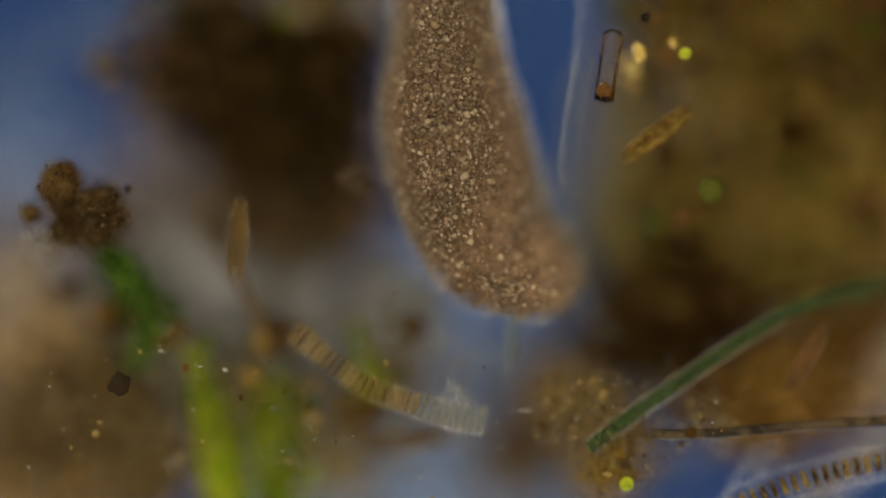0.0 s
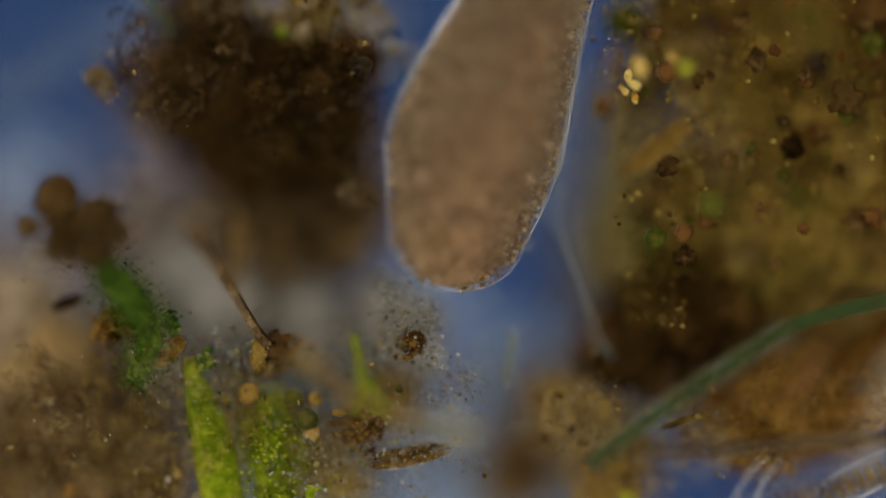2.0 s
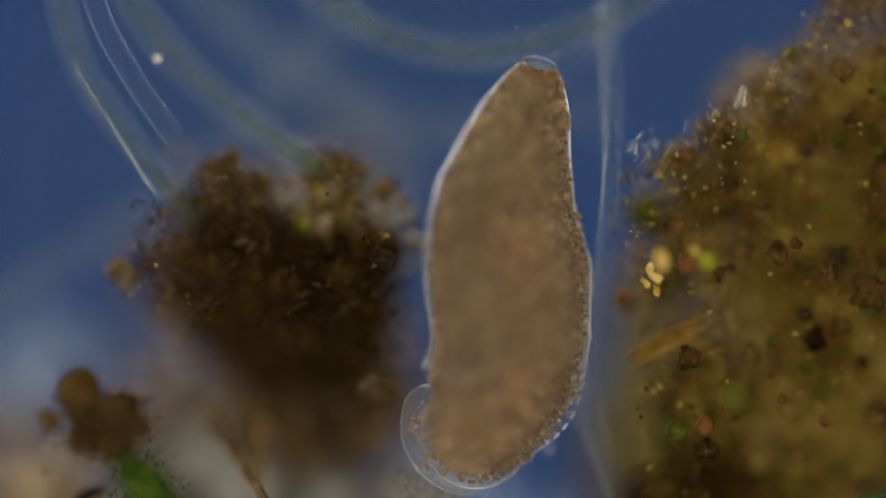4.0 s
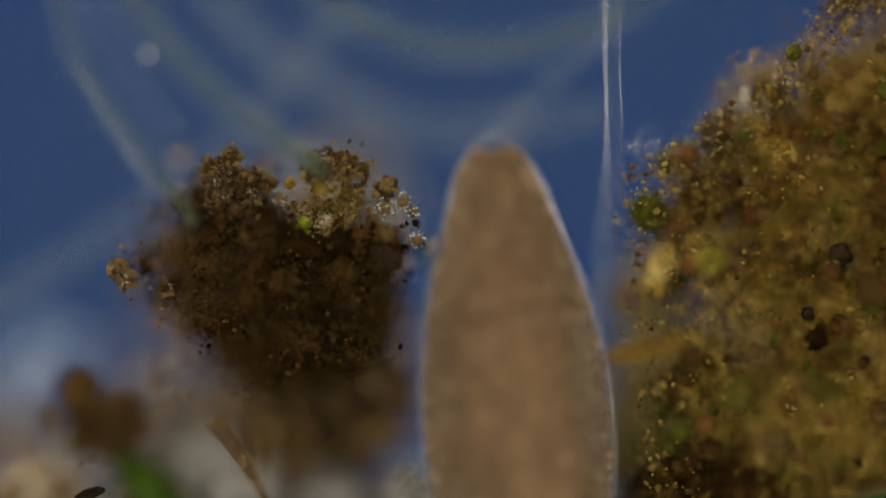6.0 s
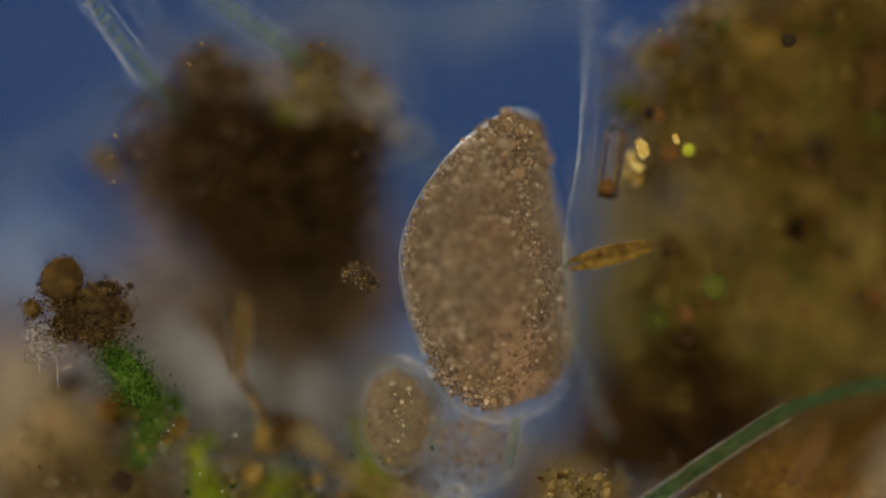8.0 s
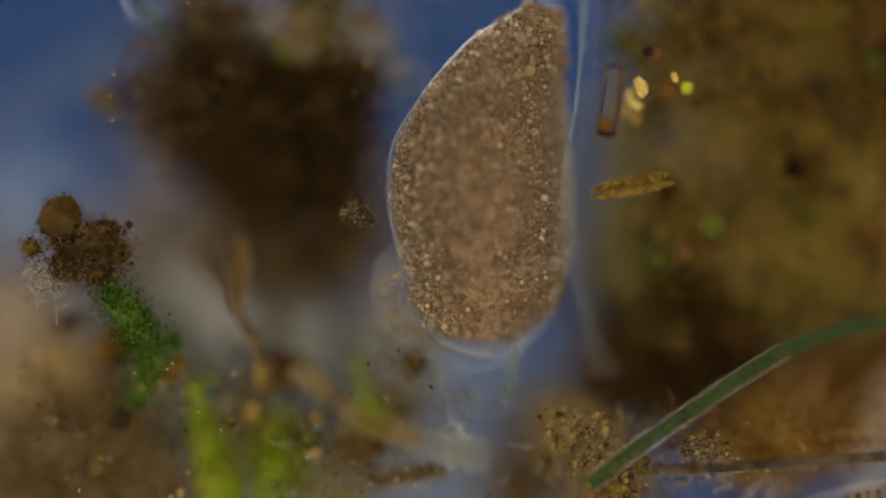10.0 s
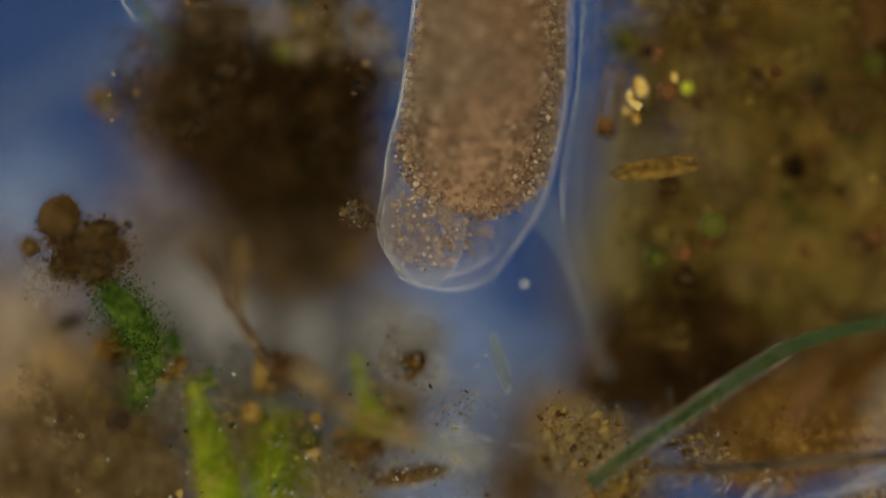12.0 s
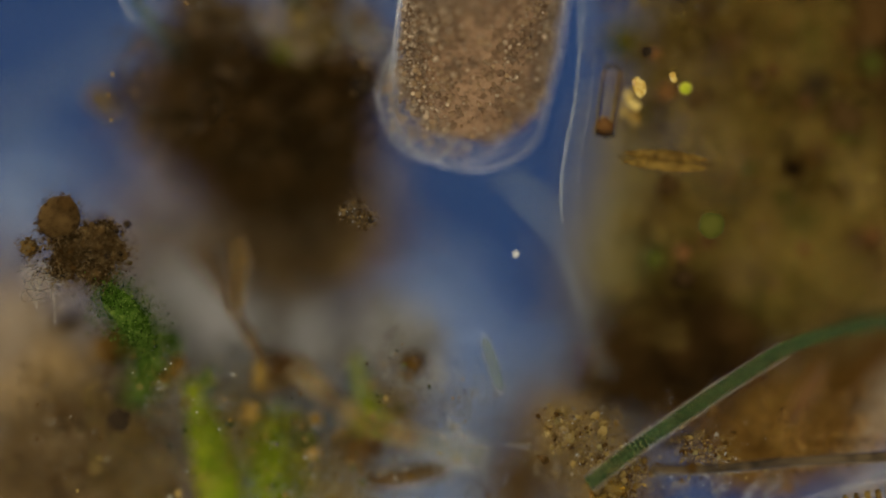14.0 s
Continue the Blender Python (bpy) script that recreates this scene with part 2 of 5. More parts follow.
M_FLUFF = material("dark_fluff", [(0.008, 0.0045, 0.0016), (0.032, 0.0175, 0.0065), (0.10, 0.056, 0.019)], 9, 0.9, 0.5, clear=0, vary=0.3, through_light=0.4, shine=0.05)
M_BROWNFLUFF = material("brown_fluff", [(0.0782, 0.0427, 0.017), (0.1991, 0.1224, 0.0513), (0.4269, 0.2916, 0.1353)], 9, 0.9, 0.5, clear=0, vary=0.3, through_light=0.4, shine=0.05)
M_RUSTFLUFF = material("rusty_fluff", [(0.054, 0.0234, 0.0054), (0.135, 0.0666, 0.0144), (0.27, 0.1575, 0.0405)], 9, 0.9, 0.5, clear=0, vary=0.3, through_light=0.4, shine=0.05)
M_FAINT = material("faint_chloroplast", [(0.03, 0.014, 0.003), (0.10, 0.052, 0.010), (0.22, 0.13, 0.03)], 60, 0.4, 0.3, clear=0.5, vary=0.3, through_light=0.3, positions=(0.36, 0.5, 0.64))
M_VALVE = membrane("golden_valve", (0.16, 0.075, 0.012), 0.12, 0.25, 0.3)
F_AMBER = film("amber_film", [(0.06, 0.028, 0.006), (0.24, 0.155, 0.05), (0.68, 0.55, 0.30)], most=0.5)
F_OLIVE = film("olive_film", [(0.07, 0.044, 0.006), (0.27, 0.19, 0.03), (0.54, 0.42, 0.12)])
F_MOTTLE = film("mottled_slime", [(0.05, 0.028, 0.006), (0.29, 0.178, 0.030), (0.60, 0.42, 0.11)], 12, 0.36, 0.66, 0.7, 45.0)
F_GREY = film("grey_film", [(0.08, 0.075, 0.065), (0.30, 0.30, 0.29), (0.70, 0.72, 0.75)], 60, 0.55, 0.8, 0.5)
F_DARK = film("dark_film", [(0.004, 0.0025, 0.001), (0.03, 0.017, 0.006), (0.13, 0.078, 0.03)], 30, 0.44, 0.66, 0.85)
F_BROWN = film("brown_film", [(0.04, 0.024, 0.009), (0.13, 0.085, 0.04), (0.30, 0.22, 0.12)], 22, 0.38, 0.62, 0.7)
F_RUST = film("rusty_film", [(0.04, 0.014, 0.003), (0.17, 0.08, 0.016), (0.38, 0.22, 0.06)], 40, 0.42, 0.68, 0.85)


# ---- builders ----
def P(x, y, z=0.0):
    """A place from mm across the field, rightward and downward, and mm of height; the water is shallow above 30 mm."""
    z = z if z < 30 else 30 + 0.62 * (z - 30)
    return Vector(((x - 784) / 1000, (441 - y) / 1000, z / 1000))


def mesh_of(name, verts, faces, mat, smooth=True):
    me = bpy.data.meshes.new(name)
    me.from_pydata([tuple(v) for v in verts], [], [tuple(f) for f in faces])
    me.materials.append(mat)
    if smooth:
        me.polygons.foreach_set("use_smooth", [True] * len(me.polygons))
    me.update()
    return me


def part(name, me, parent, label=""):
    ob = new(name, me)
    ob.parent = parent
    return tagged(ob, label)


def thing(name, label, category, place=None, group="", kind=""):
    ob = new(name)
    if place is not None:
        ob.location = place
    return tagged(ob, label, category, group, kind)


def ico(sub):
    bm = bmesh.new()
    bmesh.ops.create_icosphere(bm, subdivisions=sub, radius=1)
    v = np.array([tuple(p.co) for p in bm.verts])
    f = np.array([[p.index for p in q.verts] for q in bm.faces])
    bm.free()
    return v, f


ICO = {k: ico(k) for k in (1, 2, 3, 4)}


def rnd_rot(rng):
    q = rng.normal(size=4)
    q /= np.linalg.norm(q)
    w, x, y, z = q
    return np.array([[1 - 2 * (y * y + z * z), 2 * (x * y - z * w), 2 * (x * z + y * w)],
                     [2 * (x * y + z * w), 1 - 2 * (x * x + z * z), 2 * (y * z - x * w)],
                     [2 * (x * z - y * w), 2 * (y * z + x * w), 1 - 2 * (x * x + y * y)]])


def pieces(rng, centres, radii, sub=1, rough=0.3, stretch=(0.55, 1.3)):
    """Many small irregular grains, as vertices and faces."""
    v0, f0 = ICO[sub]
    vs, fs = [], []
    for k, (c, r) in enumerate(zip(centres, radii)):
        s = rng.uniform(*stretch, 3)
        v = v0 * (1 + rough * rng.normal(size=(len(v0), 1)) * 0.6) * s @ rnd_rot(rng).T * r + c
        vs.append(v)
        fs.append(f0 + k * len(v0))
    return np.concatenate(vs), np.concatenate(fs)


def lump(rng, c, r, squash=(1, 1, 0.7), amount=0.35, freq=2.2, sub=4):
    """A rough, knobbly body."""
    v0, f0 = ICO[sub]
    off = Vector(rng.uniform(-50, 50, 3))
    k = np.array([1 + amount * noise.fractal(Vector(p) * freq + off, 0.8, 2.1, 5) for p in v0])
    return v0 * k[:, None] * r * np.array(squash) + np.array(c), f0


def curve_points(pts, n):
    """A smooth line through pts (rows of numbers), n places along it."""
    p = np.array(pts, float)
    d = np.r_[0, np.cumsum(np.linalg.norm(np.diff(p[:, :3], axis=0), axis=1))]
    t = np.linspace(0, d[-1], n)
    out = []
    for x in t:
        i = min(max(np.searchsorted(d, x) - 1, 0), len(p) - 2)
        h = d[i + 1] - d[i]
        s = (x - d[i]) / h
        m0 = (p[i + 1] - p[i - 1]) / (d[i + 1] - d[i - 1]) * h if i > 0 else p[1] - p[0]
        m1 = (p[i + 2] - p[i]) / (d[i + 2] - d[i]) * h if i < len(p) - 2 else p[-1] - p[-2]
        out.append((2 * s**3 - 3 * s**2 + 1) * p[i] + (s**3 - 2 * s**2 + s) * m0 + (-2 * s**3 + 3 * s**2) * p[i + 1] + (s**3 - s**2) * m1)
    return np.array(out)


def tube(line, radii, sides=14, flat=1.0):
    """A tube along line; flat squashes its height."""
    line = np.array(line)
    n = len(line)
    tan = np.gradient(line, axis=0)
    tan /= np.linalg.norm(tan, axis=1)[:, None]
    side = np.cross(tan, (0, 0, 1.0))
    side /= np.linalg.norm(side, axis=1)[:, None]
    up = np.cross(side, tan)
    radii = np.broadcast_to(radii, n)
    a = np.linspace(0, 2 * math.pi, sides, endpoint=False)
    ring = np.cos(a)[None, :, None] * side[:, None] + flat * np.sin(a)[None, :, None] * up[:, None]
    v = (line[:, None] + ring * radii[:, None, None]).reshape(-1, 3)
    f = [(i * sides + j, i * sides + (j + 1) % sides, (i + 1) * sides + (j + 1) % sides, (i + 1) * sides + j)
         for i in range(n - 1) for j in range(sides)]
    f += [tuple(range(sides))[::-1], tuple(range((n - 1) * sides, n * sides))]
    return v, f


def line_of(pts, n):
    return curve_points([tuple(P(*p)) for p in pts], n)


def filament(name, label, pts, width, cell_len, cell_mat, sheath_mat=None, fill=0.8, cells=True, taper=0.0, group="", gap=0.1):
    """A thread of disc-shaped cells in a clear sheath."""
    n = 60
    ln = line_of(pts, n)
    length = np.linalg.norm(np.diff(ln, axis=0), axis=1).sum()
    r = width / 2000
    root = thing(name, label, "algal filament", group=group)
    rad = r * (1 - taper * np.linspace(0, 1, n))
    part("sheath", mesh_of("sheath", *tube(ln, rad), sheath_mat or M_SHEATH), root, "thin clear sheath")
    if cells:
        k = int(length / (cell_len / 1000))
        pos = curve_points(ln, k + 1)
        a = np.linspace(0, 2 * math.pi, 12, endpoint=False)
        h = cell_len / 2000 * (1 - gap)
        vs, fs = [], []
        for zz, rr in ((-h, 0.8), (-h * 0.7, 1), (h * 0.7, 1), (h, 0.8)):
            vs += [(rr * r * fill * math.cos(q), rr * r * fill * math.sin(q), zz) for q in a]
        for i in range(3):
            fs += [(i * 12 + j, i * 12 + (j + 1) % 12, (i + 1) * 12 + (j + 1) % 12, (i + 1) * 12 + j) for j in range(12)]
        fs += [tuple(range(12))[::-1], tuple(range(36, 48))]
        me = mesh_of("cell", vs, fs, cell_mat)
        for i in range(k):
            ob = part("cell", me, root)
            mid, way = (pos[i] + pos[i + 1]) / 2, Vector(pos[i + 1] - pos[i])
            ob.matrix_basis = Matrix.Translation(mid) @ way.to_track_quat("Z", "Y").to_matrix().to_4x4()
    return root


def detritus(name, label, seed, lumps, mat, fleck_mat, n_flecks, fleck=(4, 12), spread=1.0, halo=0, halo_mat=None, rough=0.4, also=None, fluff=0, fluff_mat=None, wide=0.8, floc=0, floc_mat=None, floc_wide=0.55, core=1.0):
    """A heap of decayed matter: knobbly lumps under many flecks, thinning outward. lumps: x, y, z, radius in mm."""
    rng = np.random.default_rng(seed)
    c = np.array([tuple(P(x, y, z)) for x, y, z, r in lumps])
    rr = np.array([q[3] for q in lumps]) / 1000
    base = c[rr.argmax()]
    root = thing(name, label, "detritus", Vector(base))
    for k, (ci, ri) in enumerate(zip(c, rr)):
        part("lump", mesh_of("lump", *lump(rng, ci - base, ri * core, amount=rough, sub=4 if ri > 0.05 else 3), also if also and k % 3 == 2 else mat), root)
    pick = rng.choice(len(c), n_flecks, p=rr**1.6 / (rr**1.6).sum())
    d = rng.normal(size=(n_flecks, 3))
    d /= np.linalg.norm(d, axis=1)[:, None]
    d *= (rng.uniform(0.75, 1.25, (n_flecks, 1)) * spread) * np.array([1, 1, 0.75])
    v, f = pieces(rng, c[pick] + d * rr[pick][:, None] - base, rng.uniform(*fleck, n_flecks) / 1000)
    tagged(part("fleck_layer", mesh_of("fleck_layer", v, f, fleck_mat), root), kind="stuff")
    if fluff:
        pick = rng.choice(len(c), fluff, p=rr**1.6 / (rr**1.6).sum())
        d = rng.normal(size=(fluff, 3)) * np.array([wide, wide, 0.45])
        v, f = pieces(rng, c[pick] + d * rr[pick][:, None] - base, rng.gamma(3, 1.3, fluff) / 1000 + 0.002, rough=0.5)
        tagged(part("fluff_layer", mesh_of("fluff_layer", v, f, fluff_mat or fleck_mat), root, "loose see-through flocks"), kind="stuff")
    if floc:
        pick = rng.choice(len(c), floc, p=rr**1.6 / (rr**1.6).sum())
        d = rng.normal(size=(floc, 3)) * np.array([floc_wide, floc_wide, 0.4])
        v, f = pieces(rng, c[pick] + d * rr[pick][:, None] - base, rng.gamma(2, 0.45, floc) / 1000 + 0.0005, rough=0.5, stretch=(0.4, 1.5))
        tagged(part("floc_layer", mesh_of("floc_layer", v, f, floc_mat or fleck_mat), root, "very fine loose crumbs"), kind="stuff")
    # pale flocks; they also stand in for light passing through thin edges
    if halo:
        pick = rng.choice(len(c), halo, p=rr**1.6 / (rr**1.6).sum())
        d = rng.normal(size=(halo, 3)) * np.array([0.75, 0.75, 0.2]) - np.array([0, 0, 0.7])
        v, f = pieces(rng, c[pick] + d * rr[pick][:, None] * 1.15 - base, rng.uniform(6, 16, halo) / 1000)
        tagged(part("flock_layer", mesh_of("flock_layer", v, f, halo_mat or M_HAZE, False), root, "pale slimy flocks, also the hazy light of thin edges"), kind="stuff")
    return root


def slime_film(seed, mat, label, x, y, rx, ry, z, relief=40, step=7.0, torn=0.0):
    """A crumpled, torn sheet about x, y with half-widths rx, ry."""
    root = thing("slime_film", label, "slime", P(x, y, z))
    nx, ny = int(2 * rx / step) + 1, int(2 * ry / step) + 1
    off = Vector((seed * 3.7, seed * 1.3, seed * 2.1))
    vs, keep = [], []
    for j in range(ny):
        for i in range(nx):
            u, v = 2 * i / (nx - 1) - 1, 2 * j / (ny - 1) - 1
            q = Vector((u * rx / 1000, v * ry / 1000, 0))
            h = noise.fractal(q * 7 + off, 0.9, 2.0, 4)
            vs.append((q.x, q.y, h * relief / 1000))
            keep.append(noise.fractal(q * 11 - off, 0.9, 2.0, 4) * 0.55 + 1 - (u * u + v * v) ** 0.75 * 1.15 > torn)
    fs = []
    for j in range(ny - 1):
        for i in range(nx - 1):
            q = (j * nx + i, j * nx + i + 1, (j + 1) * nx + i + 1, (j + 1) * nx + i)
            if all(keep[k] for k in q):
                fs.append(q)
    used = sorted({k for q in fs for k in q})
    idx = {k: n for n, k in enumerate(used)}
    tagged(part("sheet", mesh_of("sheet", [vs[k] for k in used], [tuple(idx[k] for k in q) for q in fs], mat), root), kind="stuff")
    return root


def spindle(length, width, n=26, sides=14, blunt=2.0, flat=0.8):
    x = np.linspace(-1, 1, n)
    r = np.maximum(1 - np.abs(x) ** blunt, 0.0015) ** 0.8 * width / 2000
    line = np.stack([x * length / 2000, 0 * x, 0 * x], 1)
    return tube(line, r, sides, flat)


def diatom(name, label, length, width, m, blunt=2.0, mat=None, group=""):
    """A boat-shaped diatom: glassy valve, two golden chloroplasts, raphe and cross-ribs."""
    root = thing(name, label, "diatom", group=group)
    root.matrix_basis = m
    part("frustule", mesh_of("frustule", *spindle(length, width, blunt=blunt), M_VALVE if mat is None else M_FRUST), root, "glassy silica shell")
    for s in (-1, 1):
        v, f = spindle(length * 0.88, width * 0.52, blunt=blunt)
        v = v + np.array([0, s * width * 0.19 / 1000, 0])
        part("chloroplast", mesh_of("chloroplast", v, f, mat or M_GOLD), root, "golden-brown chloroplast")
    line = np.stack([np.linspace(-0.46, 0.46, 20) * length / 1000, np.zeros(20), np.full(20, width * 0.32 / 1000)], 1)
    part("raphe", mesh_of("raphe", *tube(line, 0.001), M_GOLD), root, "dark median slit")
    part("nucleus", mesh_of("nucleus", *lump(np.random.default_rng(3), (0, 0, width * 0.18 / 1000), width * 0.2 / 1000, sub=2, amount=0.1), M_FRUST), root)
    return root


def round_cell(name, label, x, y, z, r, mat, wall=True, seed=1, group="", category="algal cell", squash=(1, 1, 0.9)):
    root = thing(name, label, category, P(x, y, z), group=group)
    rng = np.random.default_rng(seed)
    part("content", mesh_of("content", *lump(rng, (0, 0, 0), r * 0.84 / 1000, squash, 0.12, 2.5, 3), mat), root)
    if wall:
        part("wall", mesh_of("wall", *lump(rng, (0, 0, 0), r / 1000, squash, 0.03, 1.5, 3), M_FRUST), root, "clear cell wall")
    return root


def grain(name, label, x, y, z, r, mat, seed, squash=(1, 1, 0.8), turn=0, category="grain", amount=0.3, sub=2, smooth=True):
    rng = np.random.default_rng(seed)
    ob = new(name, mesh_of(name, *lump(rng, (0, 0, 0), r / 1000, squash, amount, 1.6, sub), mat, smooth))
    ob.matrix_basis = Matrix.Translation(P(x, y, z)) @ pose(0, 0, 0, 0, 0, turn)
    return tagged(ob, label, category)


# ---- the field and the slide ----
def plate(name, w, d, z0, z1, mat, label):
    v = [(sx * w / 2, sy * d / 2, z) for z in (z0, z1) for sx, sy in ((-1, -1), (1, -1), (1, 1), (-1, 1))]
    f = [(3, 2, 1, 0), (4, 5, 6, 7), (0, 1, 5, 4), (1, 2, 6, 5), (2, 3, 7, 6), (3, 0, 4, 7)]
    ob = new(name, mesh_of(name, v, f, mat, False))
    return tagged(ob, label, kind="structure")


plate("backdrop", 4.8, 4.8, -3.2, -3.1, M_FIELD, "dim blue light field under the slide")
slide = plate("ground", 5.2, 4.2, -0.62, -0.50, M_GLASS, "clear glass microscope slide under the water")
slide.visible_shadow = False


# ---- detritus heaps ----
detritus("detritus_heap", "large dark brown fluffy heap of decayed matter", 11,
         [(385, 45, -110, 58), (330, 20, -120, 48), (305, 100, -150, 52), (445, 140, -130, 70), (570, 120, -110, 68), (330, 170, -150, 52), (625, 78, -60, 42), (545, 30, -110, 32),
          (560, 225, -150, 72), (480, 230, -170, 68), (400, 245, -180, 55), (620, 190, -150, 45), (540, 310, -210, 50), (500, 70, -140, 45)],
         M_DETRITUS, M_DETRITUS, 1500, (2.5, 8), 1.1, halo=700, halo_mat=M_DIM, rough=0.8, also=M_CYST, fluff=1300, fluff_mat=M_CYST, wide=0.72)
detritus("slime_flock", "loose brown fluff over the large dark heap", 10, [(385, 60, -30, 60), (320, 110, -40, 60), (460, 140, -35, 70), (570, 120, -35, 66), (340, 200, -50, 60), (500, 240, -60, 70), (430, 300, -80, 60), (590, 260, -60, 60), (630, 90, -25, 40), (215, 110, -70, 36), (255, 160, -80, 42), (420, 400, -130, 60), (540, 400, -130, 60), (610, 350, -120, 45)],
         M_FLUFF, M_CYST, 700, (1.5, 4), 0.7, rough=0.9, core=0.3, floc=10000, floc_mat=M_FLUFF, floc_wide=0.55)
detritus("slime_flock", "brown slime that hangs under the dark heap", 15, [(480, 410, -230, 85), (585, 385, -230, 75), (405, 370, -240, 65), (635, 320, -230, 50), (520, 320, -220, 80)],
         M_BROWNFLUFF, M_BROWNFLUFF, 700, (4, 11), 1.2, rough=0.6, also=M_DIM, halo=300, halo_mat=M_DIM)
detritus("detritus_tuft", "yellow-brown crumbly tuft on the dark heap", 12, [(355, -27, -40, 24), (395, -10, -45, 20), (335, -15, -50, 14)],
         M_DIM, M_CRUMB, 300, (1.2, 4), rough=0.8, core=0.7, fluff=100, fluff_mat=M_CRUMB, floc=1500, floc_mat=M_CRUMB)
detritus("detritus_tuft", "yellow-green crumbly tuft on the dark heap", 13, [(545, -25, -40, 30), (575, -5, -45, 22), (500, 15, -50, 20), (535, 30, -40, 22)],
         M_DIM, M_CRUMB, 300, (1.2, 4), rough=0.8, core=0.7, fluff=120, fluff_mat=M_MASSBIT, floc=1800, floc_mat=M_MASSBIT)
detritus("detritus_tuft", "crumbly rim of glinting amber grains on the dark heap", 16, [(352, -58, -48, 13), (330, -62, -50, 9), (405, -48, -50, 12), (365, -82, -48, 9), (430, -38, -55, 9)],
         M_CRUMB, M_AMBERSPARK, 420, (1.0, 3.2), 1.1, fluff=260, fluff_mat=M_CRUMB, wide=0.9)
detritus("detritus_tuft", "yellow-green tuft rimmed with glinting grains", 17, [(540, -62, -45, 20), (565, -78, -48, 14), (520, -50, -45, 12), (590, -60, -50, 11), (640, -30, -50, 10)],
         M_CRUMB, M_AMBERSPARK, 520, (1.0, 3.4), 1.1, fluff=320, fluff_mat=M_CRUMB, wide=0.9)
detritus("detritus_crumb", "pale glassy crumbs along the edge of the dark heap", 18, [(672, -5, -40, 10), (690, 15, -42, 8), (697, 65, -40, 9), (640, 8, -45, 12), (455, -10, -50, 10), (612, -72, -45, 6)],
         M_CRUMB, M_SPARK, 420, (0.8, 2.6), 1.5)
detritus("detritus_crumb", "pale crumb on the far edge of the dark heap", 19, [(166, 112, -30, 9), (180, 130, -35, 11), (255, 150, -35, 8)], M_CRUMB, M_SPARK, 160, (0.8, 2.6), 1.4, fluff=120, fluff_mat=M_CRUMB)
round_cell("algal_cell", "round yellow-green cell between two tufts", 499, 34, -38, 15, M_LEAF, seed=19)
round_cell("algal_cell", "round golden cell between two tufts", 472, -36, -38, 13, M_GOLD, seed=20)
grain("black_grain", "small black grain stuck in the dark heap", 638, 97, 10, 20, M_BLACK, 5)
detritus("detritus_crumb", "pale brittle crumb at the edge of the heap", 14, [(632, 322, 62, 15), (655, 332, 66, 10), (615, 318, 55, 12)], M_DARKFIBRE, M_GREYFLAKE, 50, (0.7, 2), 1.3, core=0.6, floc=450, floc_mat=M_CRUMB, floc_wide=0.9)

# the crumbs by the green threads
detritus("brown_cyst", "round dark brown cyst with a rough skin", 21, [(104, 326, 78, 40), (92, 338, 80, 28), (114, 310, 92, 22)], M_CYST, M_CRUMB, 60, (0.8, 2.0), 0.9, rough=0.2, core=0.9, also=M_DETRITUS, floc=2200, floc_mat=M_CYST, floc_wide=0.45)
detritus("brown_cyst", "small yellow-brown cyst beside a larger one", 22, [(50, 382, 80, 17)], M_RUST, M_CRUMB, 40, (0.6, 1.6), 0.9, rough=0.12, core=0.8, floc=600, floc_mat=M_CRUMB)
detritus("detritus_heap", "crumbly brown heap beside green algae", 23, [(165, 368, 66, 42), (196, 388, 70, 36), (122, 402, 58, 38), (104, 362, 58, 26), (165, 425, 52, 34), (100, 420, 58, 22), (190, 350, 62, 18), (130, 380, 60, 34)],
         M_CYST, M_CRUMB, 400, (0.8, 2.5), 0.8, rough=0.9, core=0.6, also=M_DETRITUS, floc=9000, floc_mat=M_CRUMB, floc_wide=0.5)
for k, (x, y) in enumerate(((205, 352), (190, 395), (212, 392), (225, 340))):
    grain("black_grain", "tiny black grain on a brown heap", x, y, 100, 5 + 2 * (k % 2), M_BLACK, 30 + k)


def fibre_tuft(x, y, z, n, size, seed, label, name="fibre_tuft", mat=None, thick=1.0):
    rng = np.random.default_rng(seed)
    root = thing(name, label, "fibres", P(x, y, z))
    for k in range(n):
        a, b = rng.normal(size=(2, 3)) * np.array([0.3, 0.36, 0.15]) * size / 1000
        m = (a + b) / 2 + rng.normal(size=3) * 0.2 * size / 1000
        part("fibre", mesh_of("fibre", *tube(curve_points([a, m, b], 10), (0.0009 + 0.0008 * rng.random()) * thick, 6), mat or M_GLASSY), root)
    return root


fibre_tuft(72, 446, 80, 40, 62, 41, "tangle of pale glassy fibres beside a brown heap", mat=M_TANFIBRE, thick=0.5)
fibre_tuft(58, 418, 75, 12, 60, 42, "few pale glassy fibres under a cyst", mat=M_TANFIBRE, thick=0.7)

detritus("detritus_heap", "soft brown heap, blurred by slime", 51, [(60, 640, -170, 110), (110, 760, -160, 120), (180, 720, -170, 90), (40, 840, -170, 110), (150, 850, -140, 90),
         (240, 830, -150, 80)], M_BROWN, M_BROWNFLUFF, 900, (4, 11), halo=300, also=M_CYST, fluff=600, fluff_mat=M_RUST)
detritus("slime_flock", "pale pinkish-grey flock of slime", 52, [(20, 560, -170, 80), (-40, 640, -180, 90)], M_DIM, M_DIM, 300, (8, 22))
detritus("slime_flock", "pale grey flock of slime under the heap", 53, [(390, 520, -150, 60), (330, 480, -170, 60), (540, 560, -180, 70)], M_HAZE, M_HAZE, 300, (8, 22))


